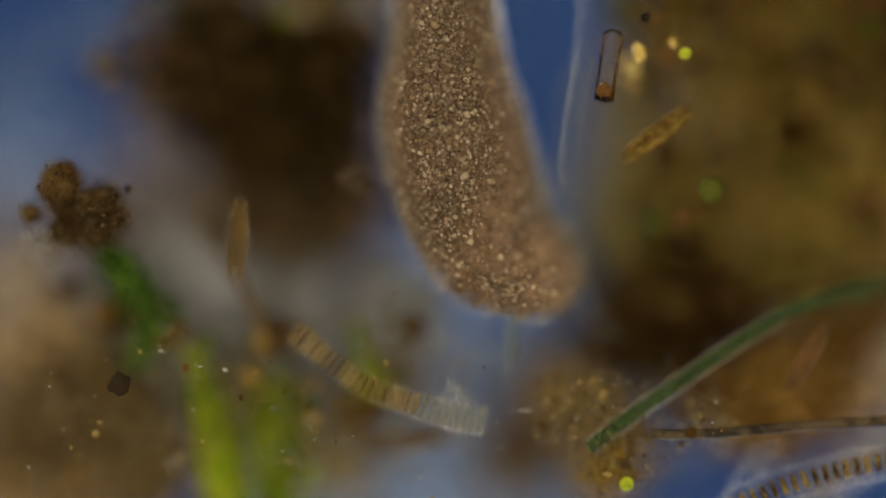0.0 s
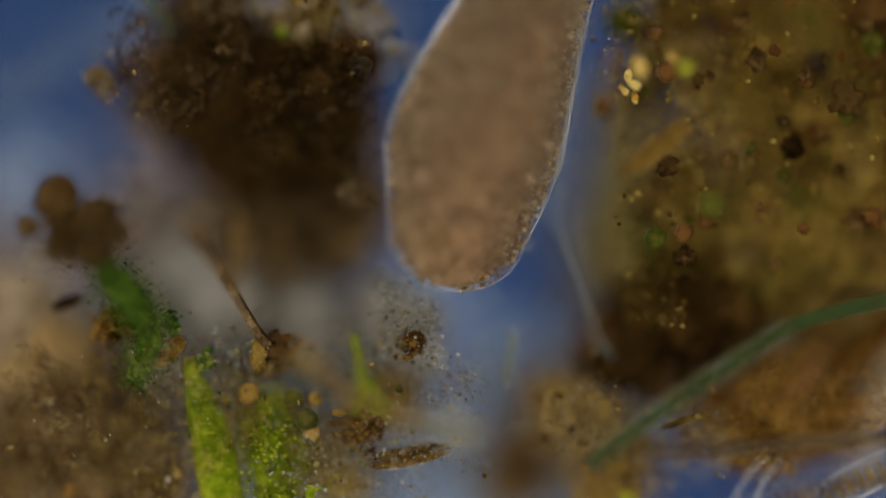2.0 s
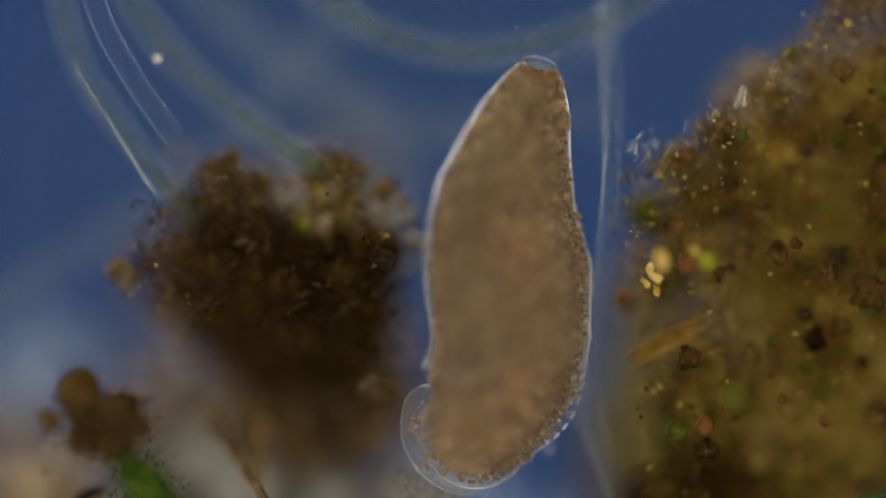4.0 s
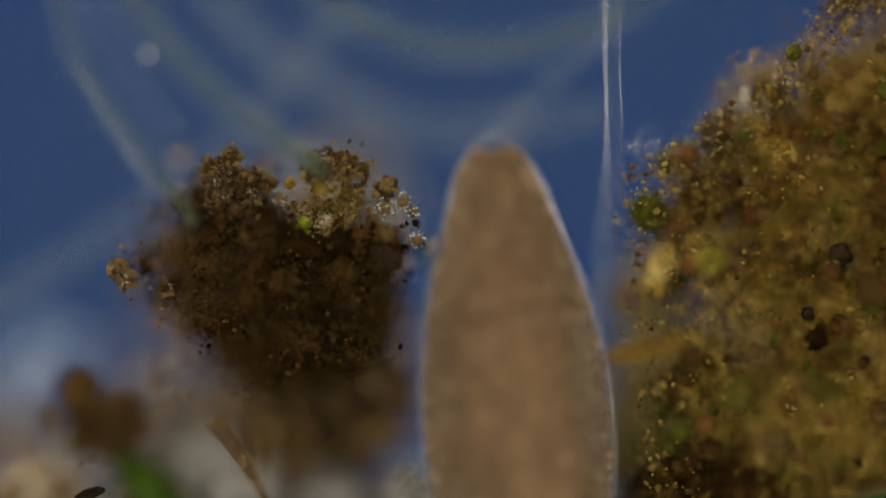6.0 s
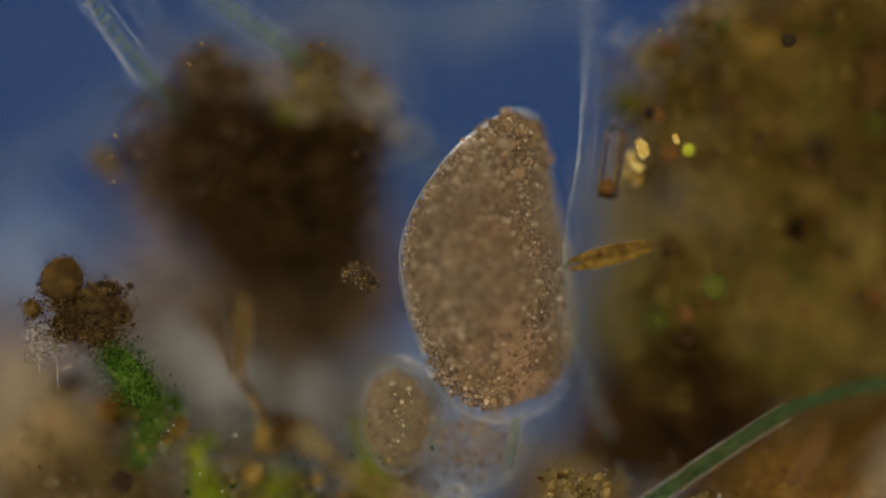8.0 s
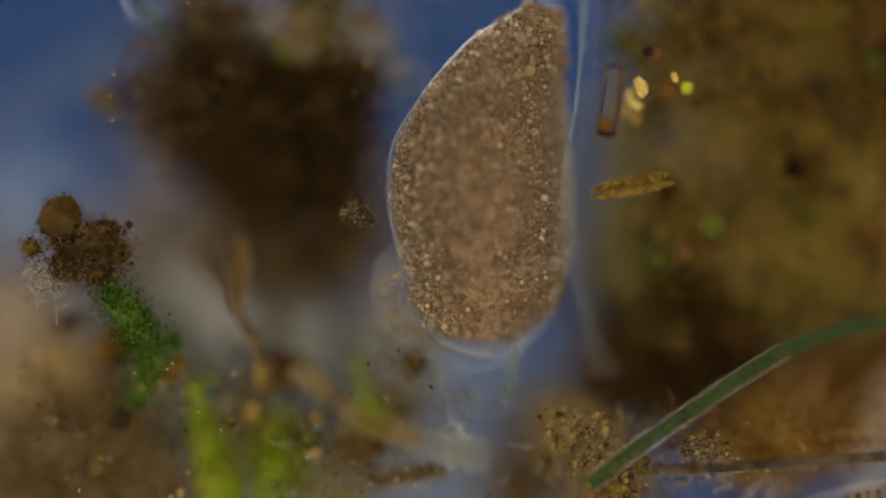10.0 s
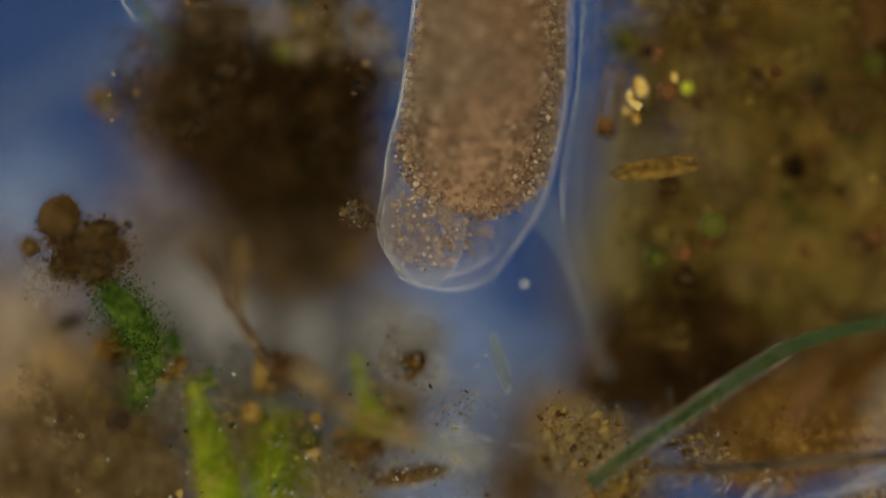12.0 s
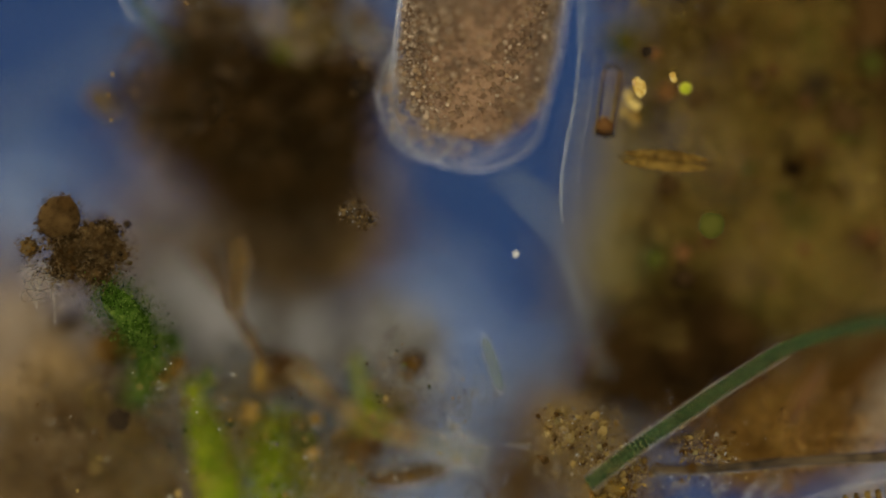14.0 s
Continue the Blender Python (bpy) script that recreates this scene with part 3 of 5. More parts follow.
detritus("detritus_heap", "dark rusty-brown clots on a soft heap", 54, [(120, 700, -100, 36), (90, 800, -90, 42), (190, 770, -100, 32), (50, 690, -110, 26), (225, 850, -100, 36), (20, 780, -100, 30)],
         M_CYST, M_BROWNFLUFF, 200, (3, 8), 1.1, rough=0.9, fluff=350, fluff_mat=M_RUSTFLUFF, wide=0.9)

# ---- green algae ----
def green_colony(seed, pts, width, n, mat, label, cell=(3, 6)):
    rng = np.random.default_rng(seed)
    ln = line_of(pts, 40)
    root = thing("green_colony", label, "algae")
    rad = width / 2000 * np.sin(np.linspace(0.25, 2.9, 40)) ** 0.5
    part("core", mesh_of("core", *tube(ln, rad * 0.62, 14, 0.6), mat), root)
    pick = rng.integers(0, 40, n)
    d = rng.normal(size=(n, 3)) * np.array([0.5, 0.5, 0.35])
    v, f = pieces(rng, ln[pick] + d * rad[pick][:, None] * 1.2, rng.uniform(*cell, n) / 1000, rough=0.15)
    tagged(part("cell_layer", mesh_of("cell_layer", v, f, mat), root, "tiny round green cells"), kind="stuff")
    return root


green_colony(61, [(185, 455, 62), (225, 500, 45), (265, 560, 20)], 88, 3600, M_GREEN, "dark green mat of tiny round algal cells", (0.9, 2.4))
green_colony(62, [(265, 545, 20), (262, 600, 10), (235, 655, 0)], 80, 1500, M_GREEN, "loose green colony of tiny algal cells", (1.0, 2.8))
green_colony(63, [(300, 540, 0), (310, 560, 0)], 40, 40, M_GREEN, "few loose green algal cells", (3, 6))
green_colony(64, [(355, 615, 0), (370, 625, 0)], 30, 26, M_GREEN, "small knot of green algal cells", (4, 7))


def blade(seed, pts, widths, mat, label, z_flat=0.5):
    """A tapering green thallus with a granular inside."""
    rng = np.random.default_rng(seed)
    ln = line_of(pts, 40)
    w = np.interp(np.linspace(0, 1, 40), np.linspace(0, 1, len(widths)), widths) / 2000
    root = thing("green_alga", label, "algae")
    v, f = tube(ln, w, 16, z_flat)
    v = v + np.array([noise.noise_vector(Vector(p) * 25) for p in v]) * 0.004
    part("wall", mesh_of("wall", v, f, mat), root)
    n = 1100
    pick = rng.integers(0, 40, n)
    a = rng.uniform(0, math.pi, n)
    side = np.stack([np.cos(a), np.zeros(n), np.sin(a) * z_flat], 1) * w[pick][:, None]
    v, f = pieces(rng, ln[pick] + side, rng.uniform(0.7, 1.7, n) / 1000)
    tagged(part("plastid_layer", mesh_of("plastid_layer", v, f, mat), root, "grainy green plastids"), kind="stuff")
    return root


blade(71, [(334, 614, -8), (346, 660, -10), (371, 750, -14), (392, 850, -18), (408, 960, -18)], (20, 44, 56, 66, 72, 75, 77, 79, 80), M_LEAF, "bright yellow-green tapering algal blade")
green_colony(72, [(480, 690, -35), (474, 760, -25), (482, 830, -22), (495, 960, -22)], 108, 4200, M_LEAF, "broad mottled yellow-green mat beside a blade", (1.2, 3.6))
blade(73, [(628, 570, -20), (640, 640, -40), (660, 720, -60)], (12, 26, 80), M_LEAF, "small yellow-green blade on olive slime")
detritus("detritus_heap", "olive-yellow slime at the foot of a blade", 74, [(690, 680, -90, 55), (650, 720, -80, 50)], M_GOLD, M_MASSBIT, 200, (1.5, 5), rough=0.8, core=0.7, floc=2600, floc_mat=M_MASSBIT, floc_wide=0.65)
detritus("detritus_heap", "olive slime between green blades", 75, [(470, 760, -190, 55), (540, 800, -200, 55), (600, 840, -190, 50)], M_MASS, M_MASSBIT, 300, (4, 10), halo=120)
detritus("granule_colony", "pale grey-olive colony of fine grains", 76, [(705, 555, -170, 60), (675, 520, -170, 42), (735, 600, -160, 45)], M_HAZE, M_FLOCK, 400, (2, 6), rough=0.3)

# ---- single cells and diatoms on the lower side ----
diatom("diatom", "blunt golden-brown diatom lying slantwise", 86, 36, Matrix.Translation(P(298, 602, 12)) @ pose(0, 0, 0, 0, 0, 42), 4)
diatom("diatom", "long golden diatom with pale tips on detritus", 165, 40, Matrix.Translation(P(722, 786, 0)) @ pose(0, 0, 0, 0, 0, 11), 2.6)
diatom("diatom", "slender brown boat-shaped diatom, upright in the field", 165, 42, Matrix.Translation(P(420, 428, 165)) @ pose(0, 0, 0, 0, 0, 86), 2.0, M_FAINT)
diatom("diatom", "red-brown diatom lying slantwise in rusty detritus", 150, 34, Matrix.Translation(P(1425, 640, 190)) @ pose(0, 0, 0, 0, 0, 60), 2.6, M_RED)
round_cell("algal_cell", "round rusty cell with a grainy inside", 440, 675, 8, 23, M_GOLD, seed=81)
round_cell("algal_cell", "round dark olive cell", 520, 685, -10, 23, M_BALL, seed=82)
round_cell("algal_cell", "small golden cell beside an olive one", 557, 685, 5, 16, M_GOLD, seed=83)
round_cell("algal_cell", "round olive cell with a pale rim", 543, 722, 15, 25, M_BALL, seed=84)
round_cell("algal_cell", "orange cell under a round olive one", 551, 745, 12, 18, M_AMBERSPARK, seed=85)
round_cell("algal_cell", "small orange oval cell", 599, 709, 5, 14, M_GOLD, seed=86, squash=(1, 0.6, 0.7))
round_cell("algal_cell", "oval green cell in a clear wall", 549, 850, 10, 15, M_LEAF, seed=87, squash=(0.8, 1, 0.8))
detritus("detritus_crumb", "small brown crumb in a pale colony", 88, [(728, 586, 0, 16), (738, 575, 5, 9)], M_RUST, M_RUSTFLUFF, 40, (2, 5), fluff=60)
detritus("detritus_crumb", "brown crumb beside a golden diatom", 89, [(635, 745, -10, 18), (650, 735, -10, 11)], M_CYST, M_RUSTFLUFF, 80, (2, 5), fluff=120, wide=1.0)
fibre_tuft(775, 605, 0, 10, 26, 90, "tiny star of pale fibres")
fibre_tuft(800, 770, 5, 8, 18, 91, "pale bristles at the tip of a diatom")
grain("black_crystal", "small dark angular crystal", 209, 686, 130, 20, M_BLACK, 92, category="crystal", amount=0.5, sub=2, smooth=False)

M_STALK = material("tan_stalk", [(0.10, 0.06, 0.026), (0.24, 0.155, 0.08), (0.42, 0.30, 0.18)], 30, 0.6, 0.4, clear=0.35, through_light=0.4, shine=0.2)
root = thing("stalk", "tapering tan stalk with an olive holdfast", "stalk")
ln = line_of([(335, 385, -70), (370, 428, -45), (400, 472, -15), (432, 528, 5), (456, 566, 8), (478, 592, 5)], 40)
part("stem", mesh_of("stem", *tube(ln, np.interp(np.linspace(0, 1, 40), [0, 0.3, 0.55, 0.8, 1], [16, 12, 8, 8, 13]) / 1000, 14, 0.6), M_STALK), root)
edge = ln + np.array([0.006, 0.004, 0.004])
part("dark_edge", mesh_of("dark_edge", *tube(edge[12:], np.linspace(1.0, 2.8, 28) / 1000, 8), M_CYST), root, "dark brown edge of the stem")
part("holdfast", mesh_of("holdfast", *lump(np.random.default_rng(93), tuple(P(486, 590, -5)), 0.022, (1.2, 0.9, 0.6), 0.6), M_DETRITUS), root, "dark olive lump at the foot")
part("bud", mesh_of("bud", *lump(np.random.default_rng(95), tuple(P(456, 606, 5)), 0.016, (0.8, 1.7, 0.7), 0.5), M_GOLD), root, "yellow-olive bud")
detritus("detritus_crumb", "soft brown crumbs round a stalk", 93, [(482, 602, -20, 18), (508, 606, -30, 14), (470, 625, -25, 12)], M_CYST, M_CRUMB, 260, (1.2, 4), fluff=260, fluff_mat=M_CRUMB, wide=1.0)

grain("black_grain", "black sliver beside the green mat", 117, 514, -30, 19, M_BLACK, 96, (1.5, 0.55, 0.5), 18)
detritus("detritus_crumb", "soft rusty crumb beside the green mat", 97, [(193, 556, -15, 19), (205, 548, -15, 12)], M_RUST, M_RUSTFLUFF, 260, (1.2, 4), fluff=200)
detritus("granule_colony", "fine pale grains of a see-through colony", 98, [(715, 530, -14, 36), (690, 500, -10, 26), (745, 560, -12, 30), (700, 570, -16, 32), (672, 478, -8, 14), (760, 530, -10, 22)],
         M_FLOCK, M_GREYFLAKE, 160, (0.6, 1.8), 0.9, rough=0.9, core=0.15, floc=2600, floc_mat=M_GREYFLAKE, floc_wide=0.7)
detritus("granule_colony", "speckled green and brown grains behind a blade", 99, [(420, 640, -30, 32), (445, 700, -35, 36), (400, 690, -35, 30), (500, 740, -45, 36), (440, 760, -40, 32), (560, 780, -40, 36)],
         M_FLOCK, M_GREENFLAKE, 160, (0.8, 2.2), 0.9, rough=0.9, core=0.2, floc=3600, floc_mat=M_MASSBIT, floc_wide=0.75)
detritus("detritus_heap", "tan and reddish clots in brown slime", 100, [(150, 690, -105, 34), (110, 730, -100, 30), (70, 760, -105, 36), (200, 730, -110, 32), (150, 800, -100, 36), (255, 790, -105, 34), (230, 700, -105, 26), (40, 700, -115, 32), (90, 850, -105, 36), (300, 850, -105, 30)],
         M_RUSTFLUFF, M_BROWNFLUFF, 600, (1.5, 5), 1.1, rough=0.9, core=0.7, also=M_DIM, floc=5000, floc_mat=M_BROWNFLUFF, floc_wide=0.8)
detritus("slime_flock", "pinkish-tan flocks over brown slime", 110, [(25, 570, -150, 36), (10, 610, -150, 32), (160, 640, -160, 32), (365, 505, -150, 34), (378, 545, -150, 28), (240, 840, -140, 32), (330, 790, -140, 26)],
         M_DIM, M_DIM, 300, (2, 6), 1.1, rough=0.8, core=0.6, floc=1500)

# striped chain of cells, above the rest
filament("cell_chain", "curved chain of flat golden cells, like a stack of coins", [(520, 590, 185), (580, 640, 185), (650, 690, 185), (740, 722, 185)], 46, 13, M_GOLDCELL, M_FRUST, 0.92, gap=0.42)
filament("cell_chain", "curved chain of empty pale cells, like a stack of coins", [(742, 722, 185), (790, 738, 185), (860, 752, 185)], 52, 14, M_PALECELL, M_FRUST, 0.92, gap=0.5)
fibre_tuft(800, 720, 105, 14, 60, 94, "upright pale glassy bristles")

# ---- lower middle and right ----
detritus("detritus_heap", "soft dark brown lump over pale slime", 101, [(930, 790, -190, 50), (960, 745, -200, 45), (905, 840, -200, 40)], M_CYST, M_BROWNFLUFF, 250, (4, 10), halo=180, fluff=400)
detritus("detritus_heap", "grey-brown crumbly heap with pale grains", 102, [(1010, 720, -140, 55), (1060, 760, -120, 60), (980, 690, -160, 50), (1100, 800, -130, 50), (1070, 850, -120, 50)],
         M_BROWN, M_MASSBIT, 700, (3, 8), halo=200, fluff=700, fluff_mat=M_BROWNFLUFF)
detritus("detritus_crumb", "sparkling yellow crumbs of detritus", 103, [(1065, 840, 60, 26), (1090, 810, 60, 22), (1110, 850, 70, 18)], M_GOLD, M_CRYSTAL, 120, (2, 5))
round_cell("algal_cell", "small green cell with a bright wall", 1108, 862, 115, 15, M_LEAF, seed=104)
detritus("detritus_heap", "large blackish-brown rounded heap", 105, [(1180, 560, -130, 92), (1105, 600, -130, 62), (1260, 560, -130, 74), (1200, 640, -130, 55), (1330, 520, -150, 44),
         (1290, 470, -140, 40)], M_DETRITUS, M_DETRITUS, 1200, (3, 8), 1.05, halo=90, halo_mat=M_FLOCK, rough=0.7, fluff=1500, fluff_mat=M_FLUFF, wide=0.72, floc=5000, floc_mat=M_CYST, floc_wide=0.6)
detritus("detritus_heap", "rusty orange-brown crumbly heap", 106, [(1370, 720, -100, 80), (1320, 750, -90, 55), (1430, 690, -120, 80), (1480, 640, -160, 70), (1290, 720, -80, 40)],
         M_RUST, M_RUST, 900, (3, 8), halo=200, rough=0.6, fluff=700, fluff_mat=M_RUSTFLUFF, floc=4000, floc_mat=M_RUST, floc_wide=0.7)
detritus("slime_flock", "pale pinkish flock of slime", 107, [(1540, 680, -150, 70), (1500, 740, -170, 50)], M_DIM, M_DIM, 160, (8, 20))
GREEN_THREAD = filament("green_filament", "long blue-green filament of short cells", [(1040, 800, 105), (1110, 745, 105), (1190, 690, 100), (1290, 622, 90), (1390, 560, 60), (1480, 530, 20), (1600, 505, -20)],
         31, 9, M_CELL, M_FRUST, 0.86, gap=0.14)
# edge highlights of the filament, built as pale threads on both sides
for k in (-1, 1):
    edge = line_of([(1040 + 9 * k, 800 + 12 * k, 108), (1110 + 9 * k, 745 + 12 * k, 108), (1190 + 9 * k, 690 + 12 * k, 103), (1290 + 9 * k, 622 + 12 * k, 93), (1390 + 7 * k, 560 + 14 * k, 62)], 30)
    part("edge", mesh_of("edge", *tube(edge, 0.0015, 6), M_GLASSY), GREEN_THREAD, "yellowish edge highlight, built as a thin thread")
fl = thing("dark_fibre", "thin straight dark fibre", "fibre")
part("strand", mesh_of("strand", *tube(line_of([(1150, 774, 115), (1250, 773, 115), (1400, 761, 112), (1620, 747, 108)], 30), 0.0095, 8), M_DARKFIBRE), fl)
fl = thing("brown_stalk", "broad soft brown stalk beside a rusty heap", "stalk")
part("stem", mesh_of("stem", *tube(line_of([(1620, 500, -90), (1545, 585, -80), (1460, 670, -65), (1405, 740, -50), (1375, 800, -40)], 30), np.linspace(0.026, 0.014, 30), 14, 0.7), M_RUSTFLUFF), fl)
part("edge", mesh_of("edge", *tube(line_of([(1636, 512, -88), (1563, 597, -78), (1476, 682, -62), (1418, 750, -47), (1385, 806, -36)], 30), 0.003, 6), M_RUST), fl, "orange edge of the stalk")
detritus("granule_colony", "glinting pale and amber grains over a crumbly heap", 111, [(1010, 720, 60, 36), (1062, 735, 60, 36), (1092, 800, 65, 36), (1062, 850, 65, 36), (1120, 770, 70, 26), (1230, 745, 70, 30), (1270, 752, 70, 26), (985, 690, 50, 26), (1120, 850, 70, 26)],
         M_FLOCK, M_SPARK, 70, (0.6, 1.6), 0.9, rough=0.9, core=0.15, floc=2600, floc_mat=M_FLAKE, floc_wide=0.7, fluff=160, fluff_mat=M_FLAKE)
detritus("granule_colony", "glinting pale grains in blue water", 112, [(800, 700, 30, 40), (810, 760, 30, 34), (770, 610, 10, 26), (840, 640, 20, 30), (700, 760, 10, 40), (560, 800, 5, 46), (420, 600, -5, 36), (300, 640, 0, 36)],
         M_FLOCK, M_SPARK, 260, (0.5, 1.5), 1.0, rough=0.9, core=0.1, floc=1800, floc_mat=M_GREYFLAKE, floc_wide=0.8)
fl = thing("glass_rod", "clear iridescent rod in blue water", "fibre")
part("wall", mesh_of("wall", *tube(line_of([(1385, 770, 10), (1340, 820, 30), (1305, 890, 45), (1290, 960, 45)], 30), np.interp(np.arange(30), [0, 3, 29], [0.003, 0.018, 0.026]), 14), M_TUBE), fl)
# shine on both edges of the rod, built as pale strips
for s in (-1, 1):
    part("edge_strip", mesh_of("edge_strip", *tube(line_of([(1372 + 10 * s, 786, 20), (1338 + 15 * s, 822, 38), (1305 + 19 * s, 890, 55), (1290 + 19 * s, 960, 55)], 24), 0.0028, 6), M_EDGESHINE), fl)
filament("ladder_filament", "broad clear filament with golden cross-walls", [(1290, 905, 100), (1400, 862, 100), (1500, 835, 98), (1620, 815, 95)], 62, 19, M_GOLD, M_TUBE, 0.55, gap=0.5)
filament("ladder_filament", "broad clear filament with pale cross-walls", [(1385, 990, -5), (1440, 895, -5), (1500, 840, -5), (1570, 805, -5), (1650, 785, -5)], 60, 20, M_GOLDCELL, M_SHEATH, 0.6, gap=0.5)
fibre_tuft(1265, 780, 60, 10, 50, 108, "short pale bristles under a rusty heap")
diatom("diatom", "narrow golden diatom under a green filament", 110, 16, Matrix.Translation(P(1215, 722, 10)) @ pose(0, 0, 0, 0, 0, 17), 2.5)


# ---- the olive mass on the right ----
def slime_mass():
    rng = np.random.default_rng(200)
    root = thing("slime_mass", "large olive-brown slimy mass full of grains", "detritus")

    def left(y):
        return np.interp(y, [-420, -330, -270, -200, -150, -70, 0, 200, 330, 420, 560], [1450, 1400, 1355, 1280, 1200, 1075, 1060, 1065, 1085, 1080, 1120])
    for k in range(46):
        y = rng.uniform(-420, 560)
        x = left(y) + 70 + (1700 - left(y)) * rng.random() ** 1.2
        r = rng.uniform(60, 120)
        dark = M_MASS if x < 1430 or rng.random() < 0.6 else M_BROWN
        part("lump", mesh_of("lump", *lump(rng, tuple(P(x + 1.3 * r - 30 + 60 * (y < 20), y, rng.uniform(-290, -190))), r / 1000, (1, 1, 0.55), 0.45, sub=4), dark), root)
    for k in range(70):
        y = rng.uniform(-300, 480)
        x = left(y) + 60 + (1560 - left(y)) * rng.random()
        spot = (M_CYST, M_FLUFF, M_BALL, M_CYST, M_RED)[k % 5]
        part("spot", mesh_of("spot", *lump(rng, tuple(P(x, y, rng.uniform(-35, 15))), rng.gamma(4, 1.9) / 1000 + 0.003, (1, 1, 0.6), 0.9, sub=3), spot), root, "dark olive or brown grain")
    for k in range(60):
        y = rng.uniform(-420, 520)
        x = left(y) + 30 + (1640 - left(y)) * rng.random()
        clot = (M_CYST, M_RUSTFLUFF, M_FLUFF, M_BALL)[k % 4]
        part("clot", mesh_of("clot", *lump(rng, tuple(P(x, y, rng.uniform(-190, -70))), rng.uniform(14, 42) / 1000, (1, 1, 0.6), 0.8, sub=3), clot), root, "soft brown or olive clot")
    n = 5200
    y = rng.uniform(-430, 560, n)
    x = left(y) + (1680 - left(y)) * rng.random(n) ** 1.3 + rng.normal(size=n) * 12 + 8
    near = x < left(y) + 110
    z = np.where(near, rng.uniform(-90, 0, n), rng.uniform(-260, -90, n))
    v, f = pieces(rng, np.stack([(x - 784) / 1000, (441 - y) / 1000, z / 1000], 1), rng.gamma(2.5, 1.3, n) * np.where(near, 0.5, 1.0) / 1000 + 0.001)
    tagged(part("grain_layer", mesh_of("grain_layer", v, f, M_MASSBIT), root, "olive and golden grains"), kind="stuff")
    for mat, n in ((M_MASSBIT, 1500), (M_RUSTFLUFF, 900)):
        y = rng.uniform(-400, 380, n)
        x = left(y) + (1640 - left(y)) * rng.random(n) ** 1.3 + rng.normal(size=n) * 10 + 10
        z = rng.uniform(-70, 10, n)
        v, f = pieces(rng, np.stack([(x - 784) / 1000, (441 - y) / 1000, z / 1000], 1), rng.gamma(2, 0.8, n) / 1000 + 0.0006, rough=0.5, stretch=(0.4, 1.5))
        tagged(part("floc_layer", mesh_of("floc_layer", v, f, mat), root, "fine loose crumbs in the slime"), kind="stuff")
    return root


slime_mass()
detritus("slime_flock", "grey-olive slime along the clear tube", 202, [(1105, 150, -250, 42), (1108, 235, -250, 46), (1092, 320, -250, 50), (1078, 400, -250, 46), (1092, 475, -250, 42), (1130, 300, -260, 50), (1130, 400, -260, 50)], M_FLOCK, M_FLOCK, 240, (4, 12), rough=0.5, halo=120)
detritus("slime_flock", "dim grey-olive flock of slime", 201, [(1540, 420, -330, 90), (1490, 470, -340, 80)], M_FLOCK, M_FLOCK, 140, (6, 16))
detritus("detritus_heap", "dark red-brown heap at the rim of the olive mass", 203, [(1575, 60, -70, 60), (1590, -40, -70, 80), (1560, 130, -90, 45), (1540, -20, -100, 40), (1600, 180, -90, 50), (1570, -140, -90, 60)], M_DETRITUS, M_CYST, 500, (2, 6), rough=0.7, floc=2500, floc_mat=M_CYST)
rng = np.random.default_rng(210)
for x, y, z, r, mat, label in ((1258, 342, 100, 28, M_BALL, "round olive-green cell in the slime"), (1108, 14, -70, 42, M_BALL, "blurred green cell in olive slime"),
                               (1364, -268, -40, 18, M_BALL, "small green cell at the edge of the slime"), (1440, 5, -90, 32, M_BALL, "dim green cell deep in the slime"),
                               (1400, 110, -100, 24, M_BALL, "dim olive cell in the slime"), (1470, 250, -80, 26, M_BALL, "flat green cell in the slime"),
                               (1212, 100, 110, 13, M_LEAF, "tiny green cell beside gold crystals"), (1160, 400, 0, 24, M_BALL, "dim olive cell over a dark heap"),
                               (1465, 140, -90, 20, M_BALL, "dim green cell in olive slime")):
    round_cell("algal_cell", label, x, y, z, r, mat, wall=r < 15, seed=int(rng.integers(999)))
for x, y, z, r, mat, label in ((1180, 105, 10, 18, M_RED, "round red-brown grain beside gold crystals"), (1157, 38, 20, 13, M_RED, "small rusty grain with a hollow"),
                               (1447, 90, -40, 20, M_BLACK, "black grain in the olive slime"), 
                               (1388, 195, -30, 12, M_BLACK, "small dark grain in olive slime"), (1330, 215, -60, 15, M_RED, "red-brown grain in the slime"),
                               (1355, 355, -70, 16, M_RED, "red-brown grain in olive slime"), (1290, 20, -70, 18, M_RED, "dark red-brown grain in olive slime"),
                               (1310, -30, -80, 22, M_RED, "rusty grain in the olive slime"), (1390, -95, 95, 12, M_BLACK, "small black grain at the rim"),
                               (1143, 35, 110, 9, M_BLACK, "tiny dark grain in olive slime"), (1210, 390, 10, 16, M_RED, "dim red-brown grain over the dark heap")):
    grain("grain", label, x, y, z, r, mat, int(rng.integers(999)), amount=0.35, sub=3)
for x, y, z, r, t in ((1130, 98, 95, 15, 20), (1120, 128, 30, 12, 60), (1112, 112, 20, 10, 10), (1124, 152, 10, 9, 0), (1105, 138, 5, 9, 40), (1190, 80, 90, 8, 30)):
    grain("gold_crystal", "bright golden angular crystal", x, y, z, r, M_CRYSTAL, int(rng.integers(999)), (0.7, 1.2, 0.7), t, "crystal", 0.5, 2, False)
rod = thing("glass_rod", "clear rod-shaped shell with a dark outline", "diatom")
rod.matrix_basis = Matrix.Translation(P(1076, 122, 115)) @ pose(0, 0, 0, 0, 0, 82)
part("shell", mesh_of("shell", *spindle(122, 34, blunt=7), M_FRUST), rod)
